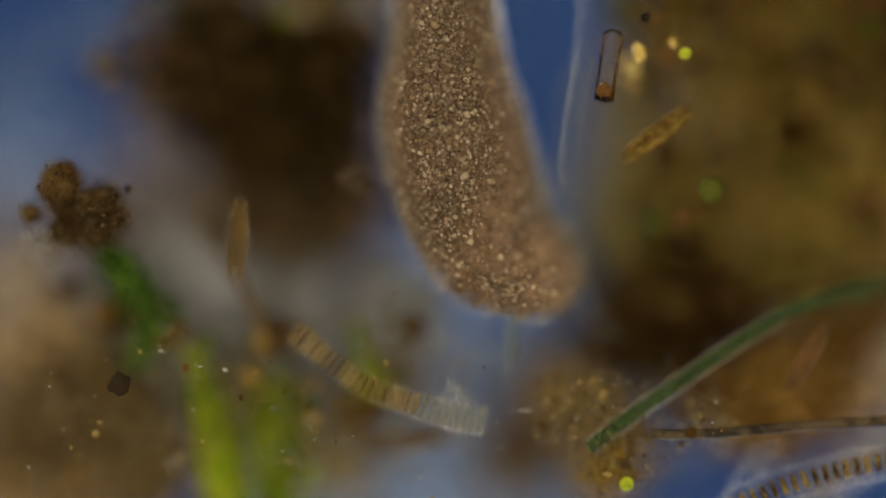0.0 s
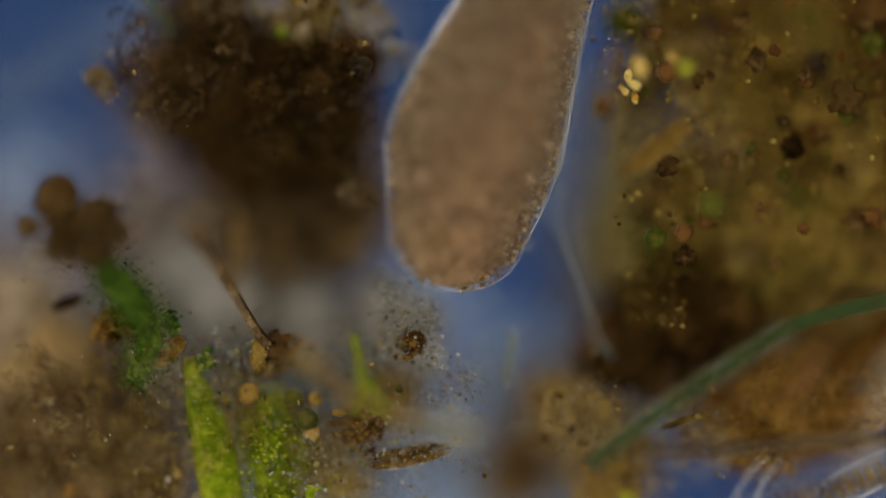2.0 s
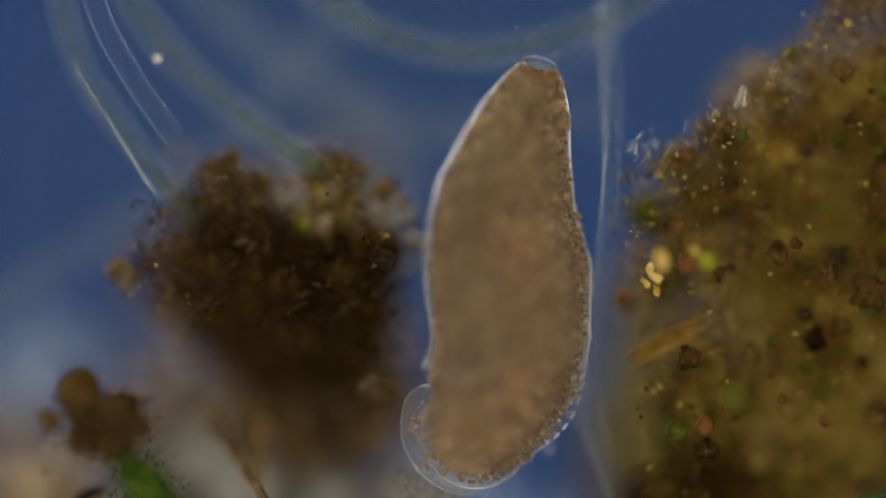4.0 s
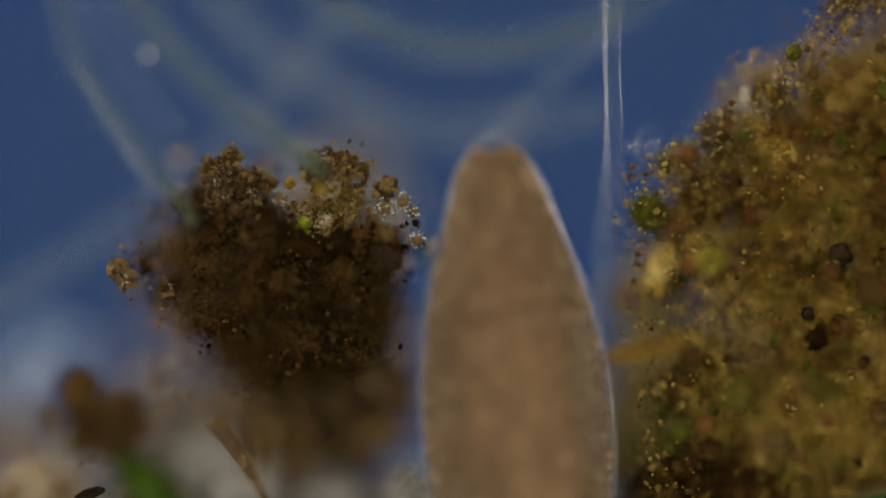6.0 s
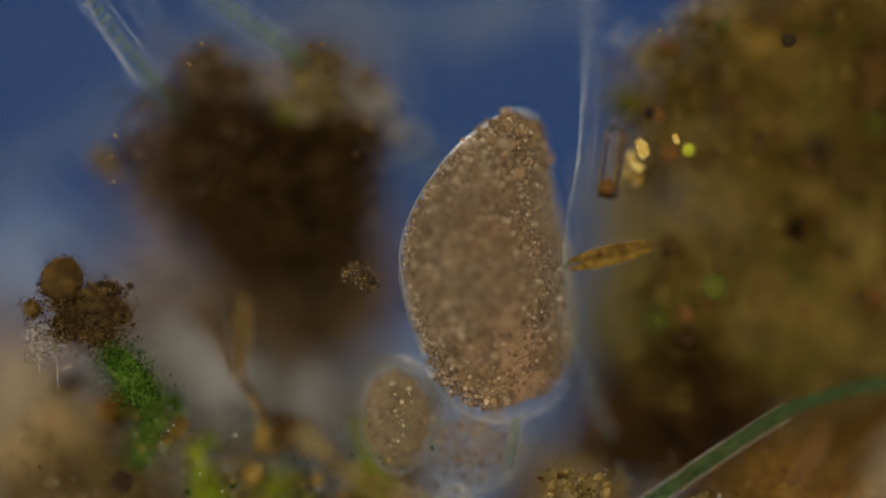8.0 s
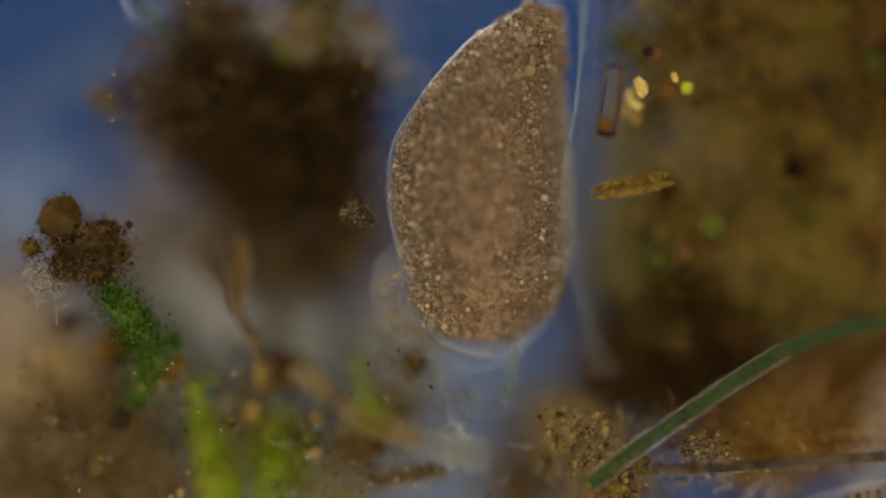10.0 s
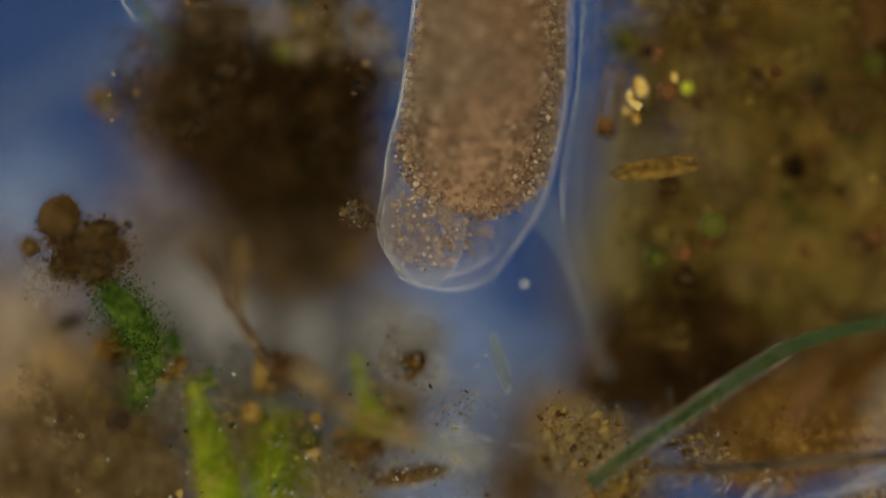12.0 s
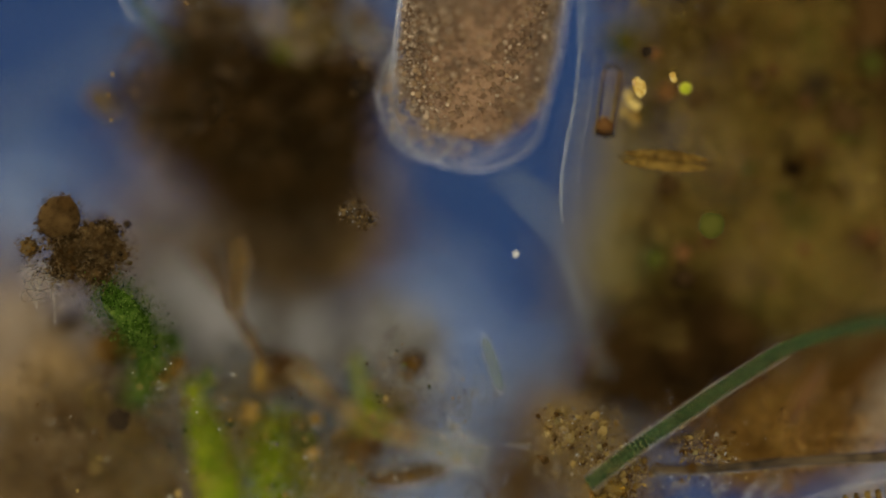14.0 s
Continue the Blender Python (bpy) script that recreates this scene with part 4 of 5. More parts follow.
for s in (-1, 1):
    line = np.stack([np.linspace(-0.056, 0.056, 12), np.full(12, 0.0145 * s), np.full(12, 0.004)], 1)
    part("girdle", mesh_of("girdle", *tube(line, 0.0022 if s > 0 else 0.003, 8), M_CYST), rod, "dark girdle line")
arc = np.array([(0.055 + 0.008 * math.sin(q), 0.0145 * math.cos(q), 0.004) for q in np.linspace(0, math.pi, 14)])
part("end_arc", mesh_of("end_arc", *tube(arc, 0.0022, 8), M_CYST), rod, "dark rounded end")
part("knob", mesh_of("knob", *lump(np.random.default_rng(5), (-0.045, 0, 0.004), 0.015, sub=3), M_RED), rod, "pinkish end grain")
part("cap", mesh_of("cap", *lump(np.random.default_rng(6), (-0.058, 0, 0), 0.012, (0.5, 1.5, 1), sub=3), M_BLACK), rod, "dark end cap")


def bristles(pts, n, seed, label):
    """Short glassy needles standing on the rim of the slime."""
    rng = np.random.default_rng(seed)
    root = thing("bristle_tuft", label, "bristles")
    ln = line_of(pts, 60)
    for k in range(n):
        p = ln[rng.integers(60)] + rng.normal(size=3) * np.array([0.012, 0.014, 0.02])
        q = radians(rng.normal(80, 28))
        size = rng.uniform(0.008, 0.024)
        e = p + size * np.array([math.cos(q), math.sin(q), 0.2])
        part("bristle", mesh_of("bristle", *tube(np.linspace(p, e, 3), np.array([0.0015, 0.0013, 0.0007]) * rng.uniform(0.6, 1.5), 6), M_GLASSY), root)


bristles([(1065, -75, -10), (1110, -95, 0), (1150, -90, 0)], 22, 220, "short glassy bristles on the edge of olive slime")
bristles([(1160, -105, 0), (1220, -145, 0), (1290, -170, 0), (1345, -230, 0)], 44, 221, "row of glassy bristles along the slime rim")
diatom("diatom", "tiny upright glassy rod on the rim", 40, 12, Matrix.Translation(P(1276, -192, 0)) @ pose(0, 0, 0, 0, 0, 84), 5, M_FIBRE)

detritus("slime_flock", "dark brown flocks in the olive slime", 231, [(1500, 250, -140, 45), (1400, 330, -140, 35), (1350, 250, -160, 25), (1480, -120, -150, 35), (1200, 260, -160, 25),
         (1330, 420, -120, 30), (1420, 30, -160, 30)], M_BROWNFLUFF, M_BROWNFLUFF, 150, (3, 8), rough=0.8, fluff=500, wide=0.9)
detritus("slime_flock", "rusty amber flocks in the olive slime", 232, [(1290, -20, -110, 25), (1180, 20, -110, 25), (1380, 120, -120, 25), (1230, 300, -110, 25), (1420, -150, -120, 25), (1470, 180, -110, 25),
         (1160, 330, -120, 20), (1340, -120, -110, 25)], M_RUSTFLUFF, M_RUSTFLUFF, 150, (2, 6), rough=0.8, fluff=800, wide=1.0)

# ---- clear sheaths and far filaments ----
root = thing("clear_tube", "long upright clear tube with bright edges", "algal filament")
ln = line_of([(1045, -420, -60), (1043, -280, -48), (1046, -120, -18), (1040, 0, 35), (1030, 120, 80), (1012, 220, 95), (1005, 300, 80), (1018, 380, 30), (1035, 450, -40), (1050, 520, -110)], 50)
part("wall", mesh_of("wall", *tube(ln, np.interp(np.linspace(0, 1, 50), [0, 0.5, 0.75, 1], [0.013, 0.014, 0.018, 0.006]), 16), M_TUBE), root)
# shine on the left edge only, built as a pale strip
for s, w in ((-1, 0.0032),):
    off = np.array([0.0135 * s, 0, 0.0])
    part("edge", mesh_of("edge", *tube(ln[:38] + off, w, 6), M_EDGESHINE), root, "pale strip for the shine on the tube edge")
filament("far_filament", "wide curved filament with faint cross-walls", [(470, -420, 105), (560, -350, 105), (640, -300, 105), (740, -272, 105), (850, -272, 105), (960, -298, 95), (1060, -340, 85), (1150, -400, 75)], 58, 22, M_FARCELL, M_FARSHEATH, 0.62, gap=0.45)
filament("far_filament", "curved filament with faint green cross-walls", [(150, -440, 115), (225, -320, 115), (300, -235, 115), (400, -150, 95), (500, -80, 20), (600, 0, -150), (710, 92, -120), (800, 170, -180)], 56, 20, M_FARCELL, M_FARSHEATH, 0.6, gap=0.45)
filament("far_filament", "curved pale filament with dim cross-walls", [(60, -440, 105), (85, -300, 105), (130, -200, 105), (190, -120, 95), (250, -40, 30), (310, 40, -90)], 46, 20, M_FARCELL, M_FARSHEATH, 0.5, gap=0.45)
filament("far_filament", "dim curved filament beside another", [(110, -440, 25), (140, -330, 25), (200, -220, 25), (270, -120, 25)], 40, 20, M_FARCELL, M_FARSHEATH, 0.4, cells=False)
filament("far_filament", "broad dim filament deep in the water", [(-150, 220, -170), (40, 118, -170), (180, 30, -170), (310, -60, -170), (440, -190, -170), (560, -340, -170)], 58, 30, M_FARCELL, M_BAND, 0.5, cells=False)
filament("far_filament", "broad pale filament crossing another deep in the water", [(300, -420, -160), (420, -280, -160), (560, -200, -160), (720, -130, -160), (900, -150, -160)], 70, 30, M_FARCELL, M_BAND, 0.5, cells=False)
filament("far_filament", "thin dim filament that runs to the clear tube", [(800, -60, -150), (880, -160, -150), (960, -240, -140), (1035, -300, -120)], 34, 30, M_FARCELL, M_BAND, 0.5, cells=False)
# no filament here: pale haze, built as an empty sheath
filament("far_filament", "patch of pale haze behind the clear tube, built as a band", [(860, -130, -170), (960, -150, -170), (1040, -165, -170)], 60, 30, M_FARCELL, M_BAND, 0.5, cells=False)
fl = thing("needle", "thin straight glassy needle", "fibre")
part("shaft", mesh_of("shaft", *tube(line_of([(95, -245, 30), (160, -140, 30), (235, -20, 30)], 20), 0.0022, 8), M_GLASSY), fl)
fl = thing("needle", "very thin pale thread", "fibre")
part("shaft", mesh_of("shaft", *tube(line_of([(210, 290, 60), (240, 283, 60), (290, 272, 50)], 12), 0.0005, 6), M_GLASSY), fl)

def deep_haze():
    rng = np.random.default_rng(250)
    for label, mat, count, spots in (
            ("brownish haze of fine flocks deep in the water", M_DIM, 2200, ((330, 500, 150), (480, 500, 140), (250, 380, 110), (300, 560, 120), (100, 560, 130), (-30, 440, 90), (60, 820, 170), (60, 700, 120), (180, 800, 120), (270, 760, 120), (230, 620, 100))),
            ("olive haze of fine flocks deep in the water", M_FLOCK, 1900, ((1120, 420, 110), (1070, 450, 70), (1075, 330, 60), (1065, 400, 60), (1085, 500, 60), (1085, 250, 50), (1260, 330, 130), (1420, 380, 150), (1540, 300, 150), (1430, 600, 120), (1040, 640, 110), (1100, 720, 100), (960, 760, 110), (1300, 100, 150), (1500, -50, 170), (1540, 560, 120))),
            ("grey haze of fine flocks deep in the water", M_HAZE, 1700, ((270, 420, 80), (480, 590, 70), (370, 520, 60), (480, -20, 60), (570, -70, 60), (630, -10, 45), (1100, 440, 80), (1180, 350, 70), (400, 520, 110), (330, 470, 90), (-40, 620, 100), (1540, 690, 80))),
            ("bluish haze of fine flocks deep in the water", M_MIST, 4200, ((20, 300, 60), (480, 660, 130), (600, 720, 130), (440, 580, 90), (340, 640, 90), (20, 600, 90), (150, 640, 80), (380, 560, 140), (430, 630, 130), (520, 800, 130), (620, 830, 120), (400, 700, 100), (700, 640, 120), (820, 800, 130), (880, 640, 90), (560, 620, 120), (780, 480, 60), (640, 560, 90), (860, 880, 100), (1000, 820, 90), (1120, 700, 60), (1020, 620, 60)))):
        w = np.array([s[2] for s in spots], float)
        pick = rng.choice(len(spots), count, p=w**2 / (w**2).sum())
        c = np.array([(*P(s[0], s[1], -360),) for s in spots])[pick]
        d = np.clip(rng.normal(size=(count, 3)), -2, 2) * np.array([0.55, 0.55, 0]) * w[pick][:, None] / 1000
        d[:, 2] = rng.uniform(-0.08, 0.08, count)
        v, f = pieces(rng, c + d, rng.uniform(6, 16, count) / 1000)
        root = thing("slime_haze", label, "slime")
        tagged(part("flock_layer", mesh_of("flock_layer", v, f, mat), root), kind="stuff")


deep_haze()


def fine_debris():
    """Thin irregular flakes and crumbs spread through the water."""
    rng = np.random.default_rng(260)
    low = ((440, 700, 120), (600, 760, 110), (280, 640, 90), (1080, 770, 90), (1270, 740, 70), (540, 840, 100), (690, 620, 80), (150, 760, 130), (1040, 700, 80), (760, 840, 90), (360, 840, 100))
    rim = ((1150, -60, 60), (1250, -110, 60), (1130, 60, 60), (1180, 180, 90), (1300, 60, 130), (1400, 200, 150), (1250, 300, 120), (1450, -100, 130), (1130, 400, 70), (1480, 400, 120), (1350, -200, 60))
    heap = ((330, -40, 50), (560, -50, 50), (650, 60, 40), (640, 330, 40), (260, 180, 60), (190, 120, 40), (150, 400, 60), (90, 440, 40))
    # places of sparkle, set with pale and amber grains
    glints = ((1080, 810, 55), (1110, 850, 35), (1260, 755, 40), (1000, 720, 45), (800, 775, 40), (700, 590, 55), (560, 735, 60), (300, 615, 55), (275, 650, 35), (440, 690, 60), (640, 790, 60), (830, 640, 40), (1060, 690, 40), (480, 830, 60))
    for label, mat, count, size, spots, z0, z1 in (
            ("pale glinting grains on the upper detritus", M_SPARK, 500, (0.7, 2.6), glints, 40, 95),
            ("pale glinting grains deeper in the detritus", M_SPARK, 500, (0.7, 2.6), glints, -10, 30),
            ("amber glinting grains on the upper detritus", M_AMBERSPARK, 380, (1.2, 4.5), glints, 40, 95),
            ("amber glinting grains deeper in the detritus", M_AMBERSPARK, 420, (1.2, 5), glints, -20, 30),
            ("amber glinting grains on the rim of the slime", M_AMBERSPARK, 260, (1, 3.8), rim[:4], -60, 60),
            ("thin golden flakes spread through the water", M_FLAKE, 330, (2, 8), low, -70, 120),
            ("thin grey glassy flakes spread through the water", M_GREYFLAKE, 700, (1.2, 5), low, -70, 120),
            ("thin brown flakes spread through the water", M_DARKFLAKE, 90, (3, 10), low, -140, -30),
            ("thin green flakes spread through the water", M_GREENFLAKE, 220, (2, 8), low[:3] + low[5:7] + low[10:], -90, 60),
            ("golden flakes caught in the olive slime", M_FLAKE, 260, (2, 8), rim, -170, -70),
            ("brown flakes caught in the olive slime", M_DARKFLAKE, 140, (4, 18), rim, -190, -90),
            ("green flakes caught in the olive slime", M_GREENFLAKE, 160, (4, 14), rim, -170, -70),
            ("pale grains caught in the olive slime", M_GREYFLAKE, 160, (1.2, 3.4), rim[:3], -60, 30),
            ("brown flakes at the edges of the dark heap", M_BROWNFLUFF, 320, (2, 7), heap, -80, 60),
            ("pale crumbs at the edges of the dark heap", M_GREYFLAKE, 80, (1, 3), heap[:5], -60, 60)):
        w = np.array([s[2] for s in spots], float)
        pick = rng.choice(len(spots), count, p=w / w.sum())
        p = np.array(spots, float)[pick, :2] + np.clip(rng.normal(size=(count, 2)), -2, 2) * w[pick][:, None] * 0.6
        z = rng.uniform(z0, z1, count)
        r = size[0] + (size[1] - size[0]) * rng.random(count) ** 3
        v, f = pieces(rng, np.stack([(p[:, 0] - 784) / 1000, (441 - p[:, 1]) / 1000, z / 1000], 1), r / 1000 * 0.8, rough=0.5, stretch=(0.3, 1.4))
        root = thing("flake_debris", label, "debris", kind="stuff")
        tagged(part("flake_layer", mesh_of("flake_layer", v, f, mat), root), kind="stuff")


fine_debris()


# the veil of slime that hangs by the tube
def veil():
    rng = np.random.default_rng(230)
    root = thing("slime_veil", "thin clear blue-grey veil of slime", "slime")
    rows = [line_of([(860 + 14 * k, 262 - 6 * k, 10), (965 + 3 * k, 375 - 22 * k, 30), (1020, 480 - 10 * k, 20), (1045 + 12 * k, 600 + 5 * k, -40)], 24) for k in range(5)]
    v = np.concatenate(rows)
    f = [(i * 24 + j, i * 24 + j + 1, (i + 1) * 24 + j + 1, (i + 1) * 24 + j) for i in range(4) for j in range(23)]
    me = mesh_of("sheet", v, f, M_BAND)
    sheet = part("sheet", me, root)
    so = sheet.modifiers.new("thickness", "SOLIDIFY")
    so.thickness = 0.004
    return root


veil()


# ---- films of slime through the heaps ----
slime_film(1, F_AMBER, "torn amber film of slime with grains", 480, 720, 330, 210, -20, 60)
slime_film(2, F_GREY, "torn grey film of slime with glassy grains", 560, 690, 330, 220, 55, 70, torn=0.5)
slime_film(3, F_OLIVE, "torn olive film of slime among green algae", 330, 760, 260, 230, 5, 60, torn=0.35)
slime_film(4, F_AMBER, "torn amber film over the crumbly heap", 1110, 770, 190, 120, 60, 50)
slime_film(5, F_GREY, "grey film with glassy grains over the crumbly heap", 1060, 740, 190, 130, 90, 50, torn=0.1)
slime_film(6, F_RUST, "rusty film of slime over the orange heap", 1380, 705, 200, 120, 40, 60)
for k, (mat, x, y, rx, ry, z) in enumerate(((F_DARK, 330, 75, 140, 150, 0), (F_BROWN, 285, 160, 130, 150, -190), (F_DARK, 570, 165, 120, 125, 0), (F_BROWN, 450, 240, 230, 220, -120),
                                            (F_BROWN, 520, 340, 190, 160, -240), (F_DARK, 480, 230, 190, 170, -170), (F_GREY, 395, -20, 80, 75, -25), (F_AMBER, 590, 0, 110, 90, -25),
                                            (F_DARK, 560, 280, 120, 120, -90))):
    slime_film(20 + k, mat, "torn grainy film of the large dark heap", x, y, rx, ry, z, 70)
slime_film(8, F_OLIVE, "olive film full of grains over the slime mass", 1425, 130, 290, 420, -55, 60, 9.0, -0.2)
slime_film(10, F_MOTTLE, "soft mottled golden-brown film over the slime mass", 1450, 130, 310, 420, -60, 45, 9.0, 0.0)
slime_film(11, F_MOTTLE, "soft mottled olive film deep in the slime mass", 1430, 80, 310, 430, -130, 50, 9.0, 0.0)
slime_film(9, F_RUST, "brown film full of grains over the slime mass", 1450, -20, 250, 420, -80, 60, 9.0, 0.35)
slime_film(15, F_DARK, "torn dark film over the blackish heap", 1190, 568, 165, 125, -85, 50)
slime_film(16, F_DARK, "torn dark film deep in the blackish heap", 1200, 560, 150, 120, -115, 50)
slime_film(12, F_BROWN, "brown film of slime over the soft heap", 110, 780, 230, 200, -10, 60)
slime_film(13, F_GREY, "pale film with glassy grains in blue water", 800, 720, 170, 190, 70, 60, torn=0.1)
slime_film(14, F_GREY, "pale film with fine grains round a colony", 710, 570, 130, 120, 10, 40)


# ---- what moves ----
US = np.array([0, 0.08, 0.22, 0.4, 0.6, 0.8, 1.0])
SHAPES = {}


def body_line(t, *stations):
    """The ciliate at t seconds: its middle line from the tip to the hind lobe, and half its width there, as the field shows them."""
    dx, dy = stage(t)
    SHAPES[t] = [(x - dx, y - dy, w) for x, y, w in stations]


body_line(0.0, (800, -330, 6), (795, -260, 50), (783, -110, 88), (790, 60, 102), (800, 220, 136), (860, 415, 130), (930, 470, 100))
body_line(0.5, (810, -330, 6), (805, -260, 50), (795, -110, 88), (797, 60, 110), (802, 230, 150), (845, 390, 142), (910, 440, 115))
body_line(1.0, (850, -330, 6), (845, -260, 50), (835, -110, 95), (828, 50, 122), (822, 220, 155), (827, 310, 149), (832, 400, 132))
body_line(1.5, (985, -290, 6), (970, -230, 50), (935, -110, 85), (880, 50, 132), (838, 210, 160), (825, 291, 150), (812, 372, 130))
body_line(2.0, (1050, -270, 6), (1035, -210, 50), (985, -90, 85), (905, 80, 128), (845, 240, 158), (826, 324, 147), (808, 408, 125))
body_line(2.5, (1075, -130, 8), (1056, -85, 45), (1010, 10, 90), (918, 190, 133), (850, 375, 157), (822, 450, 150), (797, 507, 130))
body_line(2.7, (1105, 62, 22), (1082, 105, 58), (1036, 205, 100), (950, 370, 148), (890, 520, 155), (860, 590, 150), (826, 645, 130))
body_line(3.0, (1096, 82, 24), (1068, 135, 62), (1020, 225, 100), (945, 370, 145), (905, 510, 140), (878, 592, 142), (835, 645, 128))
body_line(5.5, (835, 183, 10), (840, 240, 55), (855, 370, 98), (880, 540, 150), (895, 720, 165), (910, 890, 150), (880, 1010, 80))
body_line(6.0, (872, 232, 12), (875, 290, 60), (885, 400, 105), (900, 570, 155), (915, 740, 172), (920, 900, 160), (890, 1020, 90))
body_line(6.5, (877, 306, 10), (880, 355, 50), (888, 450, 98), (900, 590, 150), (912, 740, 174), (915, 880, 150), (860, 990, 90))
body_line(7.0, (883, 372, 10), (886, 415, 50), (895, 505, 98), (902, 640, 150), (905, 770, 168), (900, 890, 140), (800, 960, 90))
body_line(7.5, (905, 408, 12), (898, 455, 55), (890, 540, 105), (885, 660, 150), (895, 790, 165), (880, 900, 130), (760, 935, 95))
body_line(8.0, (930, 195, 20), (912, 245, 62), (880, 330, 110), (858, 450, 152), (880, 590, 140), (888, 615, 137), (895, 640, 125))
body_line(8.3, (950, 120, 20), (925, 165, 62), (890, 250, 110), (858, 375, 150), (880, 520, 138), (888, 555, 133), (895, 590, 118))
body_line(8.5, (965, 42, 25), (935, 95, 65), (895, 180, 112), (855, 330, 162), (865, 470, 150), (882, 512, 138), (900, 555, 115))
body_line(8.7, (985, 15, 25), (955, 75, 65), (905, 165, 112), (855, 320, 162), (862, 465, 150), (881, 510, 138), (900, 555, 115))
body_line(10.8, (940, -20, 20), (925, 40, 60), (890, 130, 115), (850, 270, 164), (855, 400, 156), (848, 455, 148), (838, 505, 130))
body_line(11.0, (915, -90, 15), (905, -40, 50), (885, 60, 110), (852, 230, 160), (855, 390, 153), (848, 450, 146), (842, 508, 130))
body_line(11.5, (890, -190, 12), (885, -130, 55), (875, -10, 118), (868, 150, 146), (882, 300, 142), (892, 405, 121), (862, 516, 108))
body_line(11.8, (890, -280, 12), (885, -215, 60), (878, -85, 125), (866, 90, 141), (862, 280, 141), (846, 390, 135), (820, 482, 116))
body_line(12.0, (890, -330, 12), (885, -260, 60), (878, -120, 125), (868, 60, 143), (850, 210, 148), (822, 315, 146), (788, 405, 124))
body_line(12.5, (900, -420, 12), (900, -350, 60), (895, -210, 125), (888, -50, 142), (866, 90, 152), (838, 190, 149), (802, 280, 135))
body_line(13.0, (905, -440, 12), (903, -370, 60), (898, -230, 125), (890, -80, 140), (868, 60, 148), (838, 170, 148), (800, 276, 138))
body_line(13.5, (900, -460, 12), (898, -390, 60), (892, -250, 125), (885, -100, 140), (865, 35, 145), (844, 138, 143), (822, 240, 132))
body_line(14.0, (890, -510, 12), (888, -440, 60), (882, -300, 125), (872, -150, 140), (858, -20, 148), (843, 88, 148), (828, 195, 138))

N_SEG = 62
UU = np.r_[0.0, np.linspace(0.02, 1.0, N_SEG - 1)]


def spline_u(p, u):
    """A smooth line through the stations at US, at the places u."""
    p = np.array(p, float)
    m = np.gradient(p, US, axis=0)
    i = np.clip(np.searchsorted(US, u) - 1, 0, len(US) - 2)
    h = (US[i + 1] - US[i])[:, None]
    s = ((u - US[i]) / h[:, 0])[:, None]
    return (2 * s**3 - 3 * s**2 + 1) * p[i] + (s**3 - 2 * s**2 + s) * m[i] * h + (-2 * s**3 + 3 * s**2) * p[i + 1] + (s**3 - s**2) * m[i + 1] * h


def along(q, full=1.0):
    """The body's line with slices at even steps of its length, closer at the tip."""
    p = spline_u(q, np.linspace(0, 1, 800))
    s = np.r_[0, np.cumsum(np.hypot(*np.diff(p[:, :2], axis=0).T))]
    return np.stack([np.interp(UU * s[-1] * full, s, p[:, i]) for i in range(3)], 1)


# how far the brown plasm fills the body towards the hind end, and the heights of the tip and the hind end (mm)
FULL = {2.7: 0.99, 3.0: 0.97, 8.0: 0.95, 8.3: 0.94, 8.5: 0.94, 8.7: 0.94, 10.8: 0.92, 11.0: 0.90, 11.5: 0.84, 11.8: 0.82, 12.0: 0.82, 12.5: 0.95, 13.0: 0.96, 13.5: 0.95, 14.0: 0.93}
TILT = {5.5: (26, -2), 6.0: (22, -18), 6.5: (32, 14)}


def slices(full):
    """For each time the places and half-widths of the slices; their mean spacing; the widest and narrowest half-widths."""
    lines = {t: along(q, full.get(t, 1.0)) for t, q in SHAPES.items()}
    step = np.mean([np.hypot(*np.gradient(q[:, :2], axis=0).T) for q in lines.values()], axis=0)
    w = np.array([q[:, 2] for q in lines.values()])
    return lines, step, w.max(0) * 1.005, w.min(0) * 0.995


SKIN_LINES, STEP, SKIN_MAX, SKIN_MIN = slices({})
PLASM_LINES, _, PLASM_MAX, PLASM_MIN = slices(FULL)
CILIATE = thing("ciliate", "large brown pear-shaped ciliate full of golden granules", "ciliate")
FLAT = 0.5  # flattened under the cover glass
CILIATE.scale = (1, 1, FLAT)
CILIATE.location = (0, 0, 0.028 * (1 - FLAT))
SLOPE = np.clip(np.gradient(SKIN_MAX) / STEP, -0.6, 1.2)  # how fast the body widens towards the hind end
SEGMENTS, SKINS = [], []


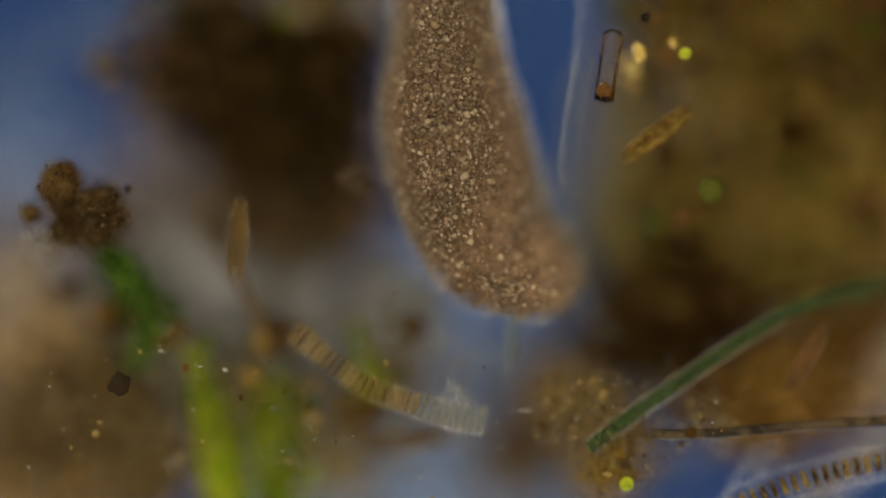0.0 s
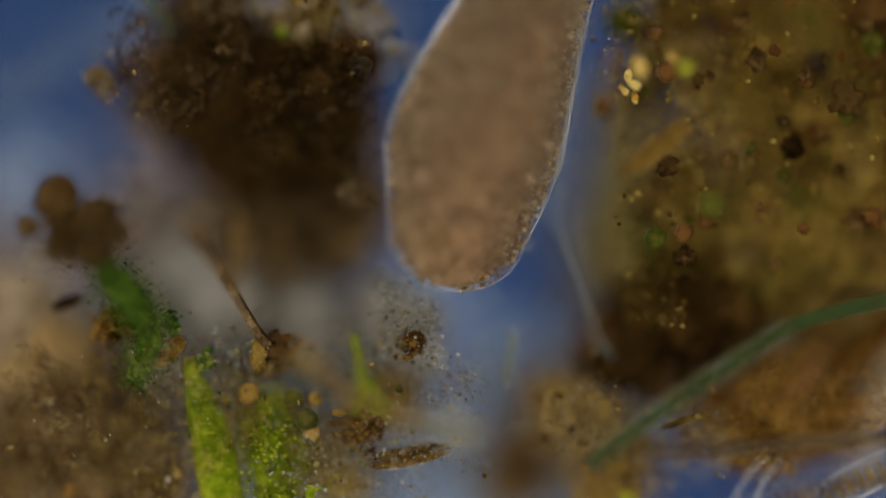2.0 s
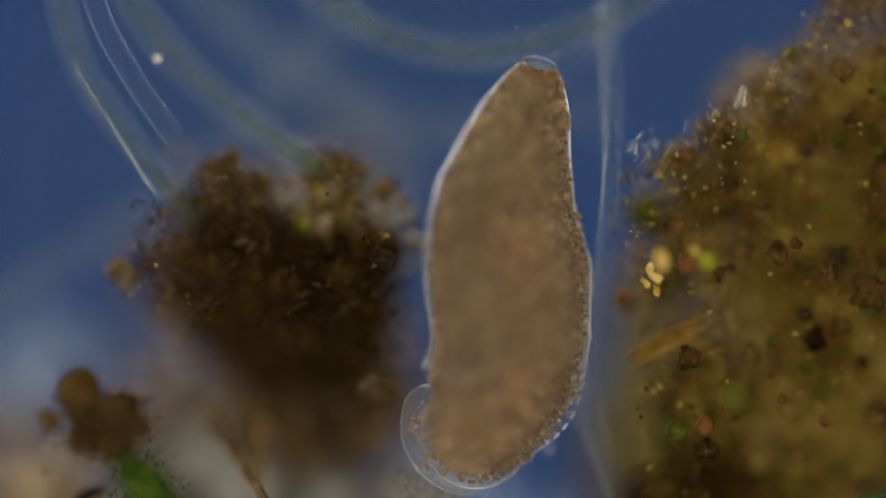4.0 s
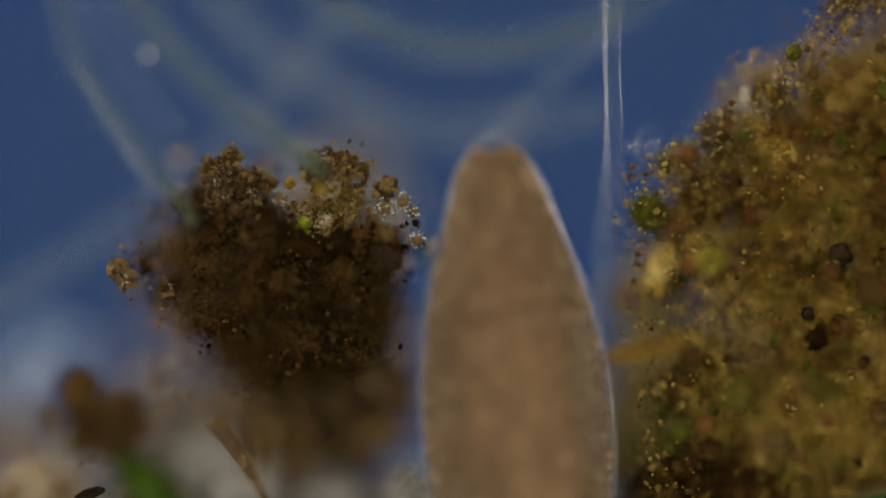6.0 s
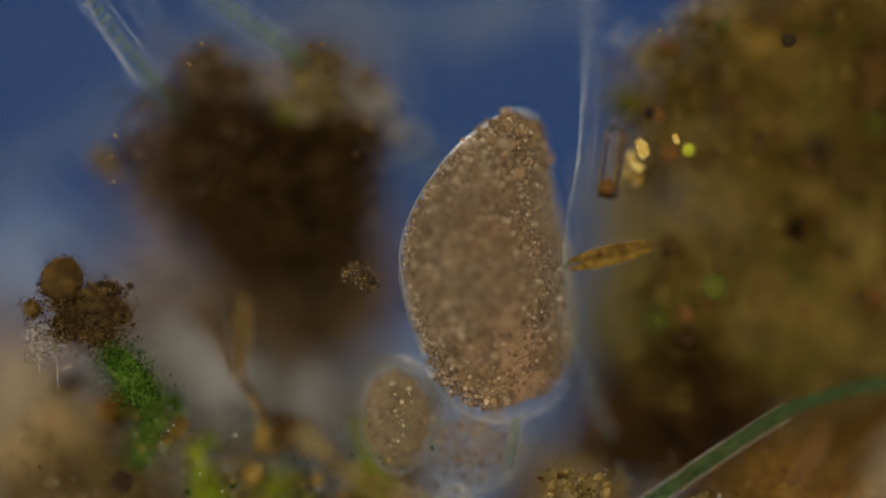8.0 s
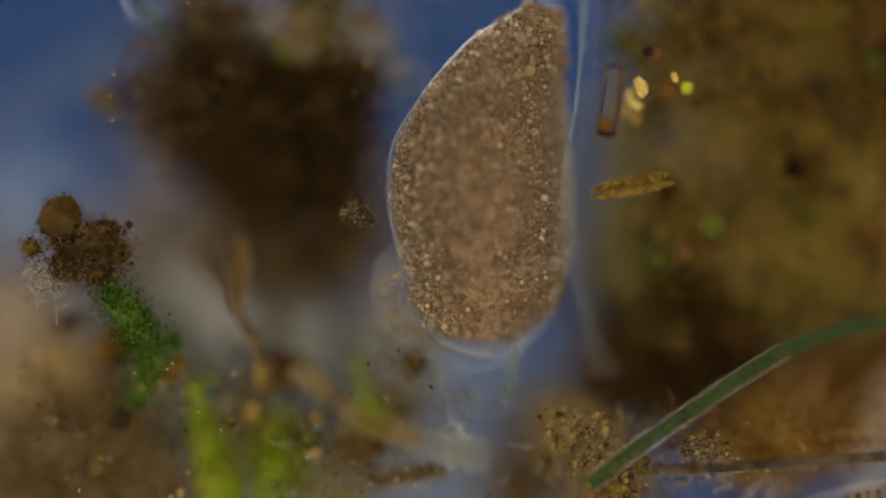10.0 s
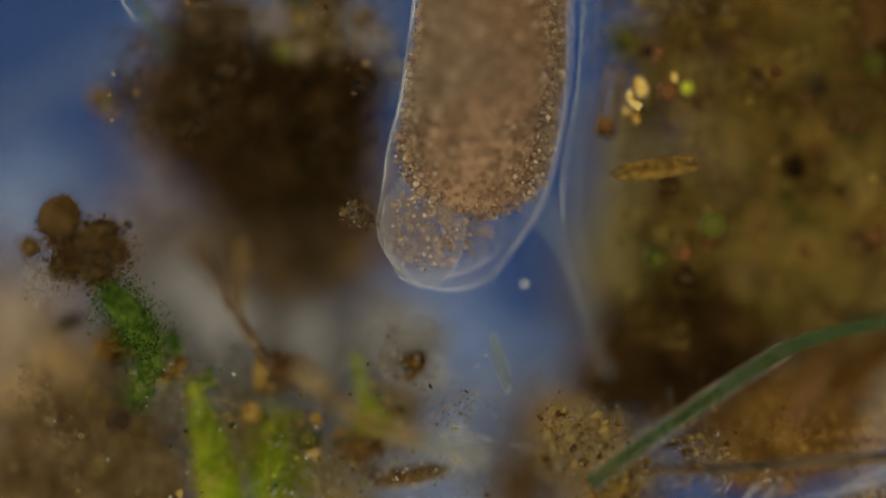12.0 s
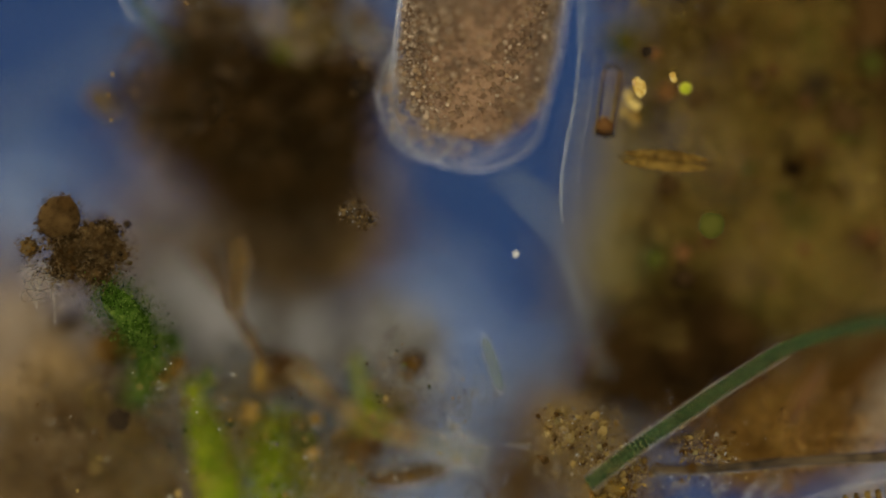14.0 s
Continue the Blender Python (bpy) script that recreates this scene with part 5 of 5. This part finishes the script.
def body_slice(k, rng):
    """A slice of brown plasm under a layer of granules; slices overlap like scales of one smooth body."""
    a, b = PLASM_MAX[k] / 1000, PLASM_MIN[k] / 1000
    front = UU[k] < 0.9
    long = min(max(0.62 * a, 0.016), 0.085) if front else 0.78 * a
    skin = 0.007
    rim = min(0.017, 0.22 * b) if UU[k] > 0.2 else 0.36 * b
    inner = np.array([a - skin, long if front else long - skin, b - skin]) if b > 0.04 else np.array([a, long, b]) * 0.85
    wide = min(2.1 * rim, 0.4 * b)
    core = inner - np.array([wide, 0.5 * rim, rim])
    v0, f0 = ICO[4]
    seg = part("body_slice", mesh_of("body_slice", v0 * core, f0, M_TAIL if UU[k] < 0.11 else M_BODY), CILIATE)
    for name, mat, n, deep, size, label in (("granule_layer", M_GRANULE, int(20 + 1000 * a), 1.0, 0.64 if UU[k] > 0.25 else 1.1, "golden food granules"),
                                            ("cortex_layer", M_CORTEX, int(20 + 1300 * a), 0.8, 0.5 if UU[k] > 0.25 else 0.8, "fine pale granules under the skin")):
        ax = rng.uniform(-0.4, 0.4, n) if front else rng.uniform(-0.97, 0.2, n)
        q = rng.uniform(0, 2 * math.pi, n)
        if mat is M_CORTEX:  # most of them lie along the flanks; their paleness also paints the thin rim's brightness
            q = np.where(rng.random(n) < 0.7, rng.integers(0, 2, n) * math.pi + rng.normal(0, 0.4, n), q)
        depth = np.array([wide, 0.5 * rim, rim]) * deep * rng.random((n, 1))
        c = np.stack([np.cos(q) * np.sqrt(1 - ax**2), ax, np.sin(q) * np.sqrt(1 - ax**2)], 1) * (inner - depth)
        v, f = pieces(rng, c, rng.gamma(4, size, n) / 1000 + 0.0012, rough=0.08, stretch=(0.8, 1.15))
        tagged(part(name, mesh_of(name, v, f, mat), seg, label), kind="stuff")
    SEGMENTS.append(seg)


def skin_ring(k):
    """A ring of the clear skin; the last one closes the hind end."""
    a, b = SKIN_MAX[k] / 1000, SKIN_MIN[k] / 1000
    first, last = k == 1, k == N_SEG - 1
    m = 40
    qs = np.linspace(0, 2 * math.pi, m, endpoint=False)
    long = 0.78 * a if last else 0.6 * b if first else min(max(0.62 * a, 0.016), 0.085)
    half = 0.62 * STEP[k] / 1000
    ys = long * np.array([0.1, 0.0, -0.3, -0.55, -0.75, -0.9, -0.97, -0.995]) if last else np.linspace(-half, half, 4)
    if first:
        ys = long * np.array([-0.3, 0.0, 0.3, 0.55, 0.75, 0.9, 0.97, 0.999])
    wide = [math.sqrt(1 - (y / long) ** 2) if last or first else 1 - SLOPE[k] * y / a for y in ys]
    vs = [(a * math.cos(x) * g, y, b * math.sin(x) * g) for y, g in zip(ys, wide) for x in qs]
    fs = [(i * m + j, i * m + (j + 1) % m, (i + 1) * m + (j + 1) % m, (i + 1) * m + j) for i in range(len(ys) - 1) for j in range(m)]
    ring = part("pellicle", mesh_of("pellicle", vs, fs, M_PELLICLE), CILIATE, "clear outer skin")
    ring.visible_shadow = False
    SKINS.append(ring)


def ciliate():
    rng = np.random.default_rng(300)
    for k in range(N_SEG):
        if UU[k] > 0.05:
            body_slice(k, rng)
        else:
            SEGMENTS.append(None)
        if k > 0:
            skin_ring(k)
        else:
            SKINS.append(None)


ciliate()
# the clear lobe at the hind end
LOBE = part("hind_lobe", mesh_of("hind_lobe", *lump(np.random.default_rng(310), (0, 0, 0), 0.079, (0.92, 1.3, 0.9), 0.05, 1.2, 4), M_LOBE), CILIATE, "clear rounded hind lobe")


def lobe_inside():
    rng = np.random.default_rng(311)
    d = rng.normal(size=(260, 3))
    d /= np.linalg.norm(d, axis=1)[:, None]
    v, f = pieces(rng, d * rng.uniform(0.6, 0.95, (260, 1)) * np.array([0.068, 0.083, 0.064]), rng.gamma(3, 0.7, 260) / 1000 + 0.001, rough=0.15)
    tagged(part("granule_layer", mesh_of("granule_layer", v, f, M_CORTEX), LOBE, "fine pale granules"), kind="stuff")


lobe_inside()
VACUOLE = part("vacuole", mesh_of("vacuole", *lump(np.random.default_rng(314), (0, 0, 0), 0.060, (0.92, 1.4, 0.7), 0.12, 2, 4), M_VACUOLE), CILIATE, "brownish food vacuole")
PLASM = part("hind_plasm", mesh_of("hind_plasm", *lump(np.random.default_rng(312), (0, 0, -0.03), 0.085, (1.25, 1.05, 0.8), 0.1, 1.5, 4), M_TAIL), CILIATE, "clear grainy hind plasm")


def plasm_inside():
    rng = np.random.default_rng(313)
    d = rng.normal(size=(420, 3))
    d /= np.linalg.norm(d, axis=1)[:, None]
    v, f = pieces(rng, d * rng.uniform(0.3, 0.95, (420, 1)) * np.array([0.1, 0.084, 0.058]) - np.array([0, 0, 0.03]), rng.gamma(3, 0.8, 420) / 1000 + 0.001, rough=0.15)
    tagged(part("granule_layer", mesh_of("granule_layer", v, f, M_CORTEX), PLASM, "fine clear granules"), kind="stuff")


plasm_inside()
for ob in (LOBE, PLASM):
    ob.visible_shadow = False
PUSHED = diatom("diatom", "golden-brown boat-shaped diatom pushed by the ciliate", 176, 42, pose(0, 0, 0), 2.1)
ROD = thing("green_rod", "short pale green rod drifting in the water", "algal cell")
part("wall", mesh_of("wall", *spindle(115, 26, blunt=8), M_SHEATH), ROD)
part("plastid", mesh_of("plastid", *spindle(100, 18, blunt=6), M_FARCELL), ROD, "blue-green plastid")
SPECK = thing("speck", "tiny bright round droplet drifting in the water", "droplet")
part("drop", mesh_of("drop", *lump(np.random.default_rng(7), (0, 0, 0), 0.0055, amount=0.05, sub=3), M_FIBRE), SPECK)
SPECK_2 = thing("speck", "tiny bright droplet near the curved filaments", "droplet")
part("drop", mesh_of("drop", *lump(np.random.default_rng(8), (0, 0, 0), 0.007, amount=0.05, sub=3), M_FIBRE), SPECK_2)


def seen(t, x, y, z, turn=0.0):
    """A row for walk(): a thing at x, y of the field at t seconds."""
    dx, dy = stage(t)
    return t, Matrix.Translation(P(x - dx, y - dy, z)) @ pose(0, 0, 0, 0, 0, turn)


def motions():
    for parts, lines, most, least in ((SEGMENTS, PLASM_LINES, PLASM_MAX, PLASM_MIN), (SKINS, SKIN_LINES, SKIN_MAX, SKIN_MIN)):
        for k, ob in enumerate(parts):
            if ob is None:
                continue
            rows = []
            for t in sorted(lines):
                q = lines[t]
                tan = q[min(k + 1, N_SEG - 1)] - q[max(k - 1, 0)]
                turn = math.degrees(math.atan2(tan[0], tan[1]))
                a, b, w = most[k], least[k], q[k, 2]
                roll = math.degrees(math.acos(math.sqrt(min(max((w * w - b * b) / max(a * a - b * b, 1e-6), 0), 1))))
                z0, z1 = TILT.get(t, (28, 28))
                place = Vector(((q[k, 0] - 784) / 1000, (441 - q[k, 1]) / 1000, (28 + (z0 + (z1 - z0) * UU[k] - 28) / FLAT) / 1000))
                rows.append((t, Matrix.Translation(place) @ pose(0, 0, 0, 0, 0, turn) @ pose(0, 0, 0, 0, roll, 0)))
            walk(ob, rows)
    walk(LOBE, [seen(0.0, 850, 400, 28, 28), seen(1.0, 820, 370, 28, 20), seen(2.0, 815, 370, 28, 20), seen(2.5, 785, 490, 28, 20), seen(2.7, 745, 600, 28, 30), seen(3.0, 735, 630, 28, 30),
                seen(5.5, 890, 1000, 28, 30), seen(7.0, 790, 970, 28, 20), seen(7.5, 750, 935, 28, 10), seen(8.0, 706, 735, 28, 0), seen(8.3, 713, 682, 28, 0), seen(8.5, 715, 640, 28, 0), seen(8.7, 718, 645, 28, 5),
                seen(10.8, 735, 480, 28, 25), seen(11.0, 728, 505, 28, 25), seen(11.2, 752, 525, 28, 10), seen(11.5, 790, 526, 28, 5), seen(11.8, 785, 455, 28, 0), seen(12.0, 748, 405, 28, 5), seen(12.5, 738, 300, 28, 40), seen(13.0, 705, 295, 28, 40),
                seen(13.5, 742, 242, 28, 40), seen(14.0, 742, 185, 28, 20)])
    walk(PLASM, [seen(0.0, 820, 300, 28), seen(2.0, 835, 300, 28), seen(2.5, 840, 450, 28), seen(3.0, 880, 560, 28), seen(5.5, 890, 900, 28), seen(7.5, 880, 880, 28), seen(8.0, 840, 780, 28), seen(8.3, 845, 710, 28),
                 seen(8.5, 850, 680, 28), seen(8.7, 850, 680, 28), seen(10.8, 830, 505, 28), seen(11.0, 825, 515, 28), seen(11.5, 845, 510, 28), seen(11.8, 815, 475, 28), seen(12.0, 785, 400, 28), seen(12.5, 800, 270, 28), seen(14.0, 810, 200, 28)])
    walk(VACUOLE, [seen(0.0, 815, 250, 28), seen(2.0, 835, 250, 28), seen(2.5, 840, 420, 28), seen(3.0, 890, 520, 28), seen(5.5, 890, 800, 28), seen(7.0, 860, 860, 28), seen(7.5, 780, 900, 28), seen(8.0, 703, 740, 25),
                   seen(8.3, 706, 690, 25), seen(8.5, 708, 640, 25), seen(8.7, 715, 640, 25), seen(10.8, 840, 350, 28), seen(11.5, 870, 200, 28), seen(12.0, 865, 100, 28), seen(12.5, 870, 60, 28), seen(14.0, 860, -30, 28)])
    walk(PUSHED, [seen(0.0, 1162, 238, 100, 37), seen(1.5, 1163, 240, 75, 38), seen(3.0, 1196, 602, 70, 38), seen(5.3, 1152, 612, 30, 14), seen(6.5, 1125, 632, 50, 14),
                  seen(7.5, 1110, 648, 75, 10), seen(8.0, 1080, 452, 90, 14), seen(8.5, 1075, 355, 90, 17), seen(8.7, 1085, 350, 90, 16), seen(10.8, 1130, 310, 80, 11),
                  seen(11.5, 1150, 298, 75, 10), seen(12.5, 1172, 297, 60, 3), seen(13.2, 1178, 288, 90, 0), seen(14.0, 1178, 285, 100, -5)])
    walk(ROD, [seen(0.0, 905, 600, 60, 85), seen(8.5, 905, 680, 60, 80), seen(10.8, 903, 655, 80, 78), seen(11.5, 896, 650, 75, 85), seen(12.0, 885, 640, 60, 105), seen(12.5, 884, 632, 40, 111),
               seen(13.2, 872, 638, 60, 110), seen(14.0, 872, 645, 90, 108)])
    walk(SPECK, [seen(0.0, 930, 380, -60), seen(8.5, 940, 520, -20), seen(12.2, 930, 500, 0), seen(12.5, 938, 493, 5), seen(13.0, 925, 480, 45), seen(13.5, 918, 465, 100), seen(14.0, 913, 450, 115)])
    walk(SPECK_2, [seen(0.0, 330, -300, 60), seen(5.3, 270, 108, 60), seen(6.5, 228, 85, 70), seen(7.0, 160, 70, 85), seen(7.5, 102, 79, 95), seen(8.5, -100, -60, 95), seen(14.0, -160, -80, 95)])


motions()
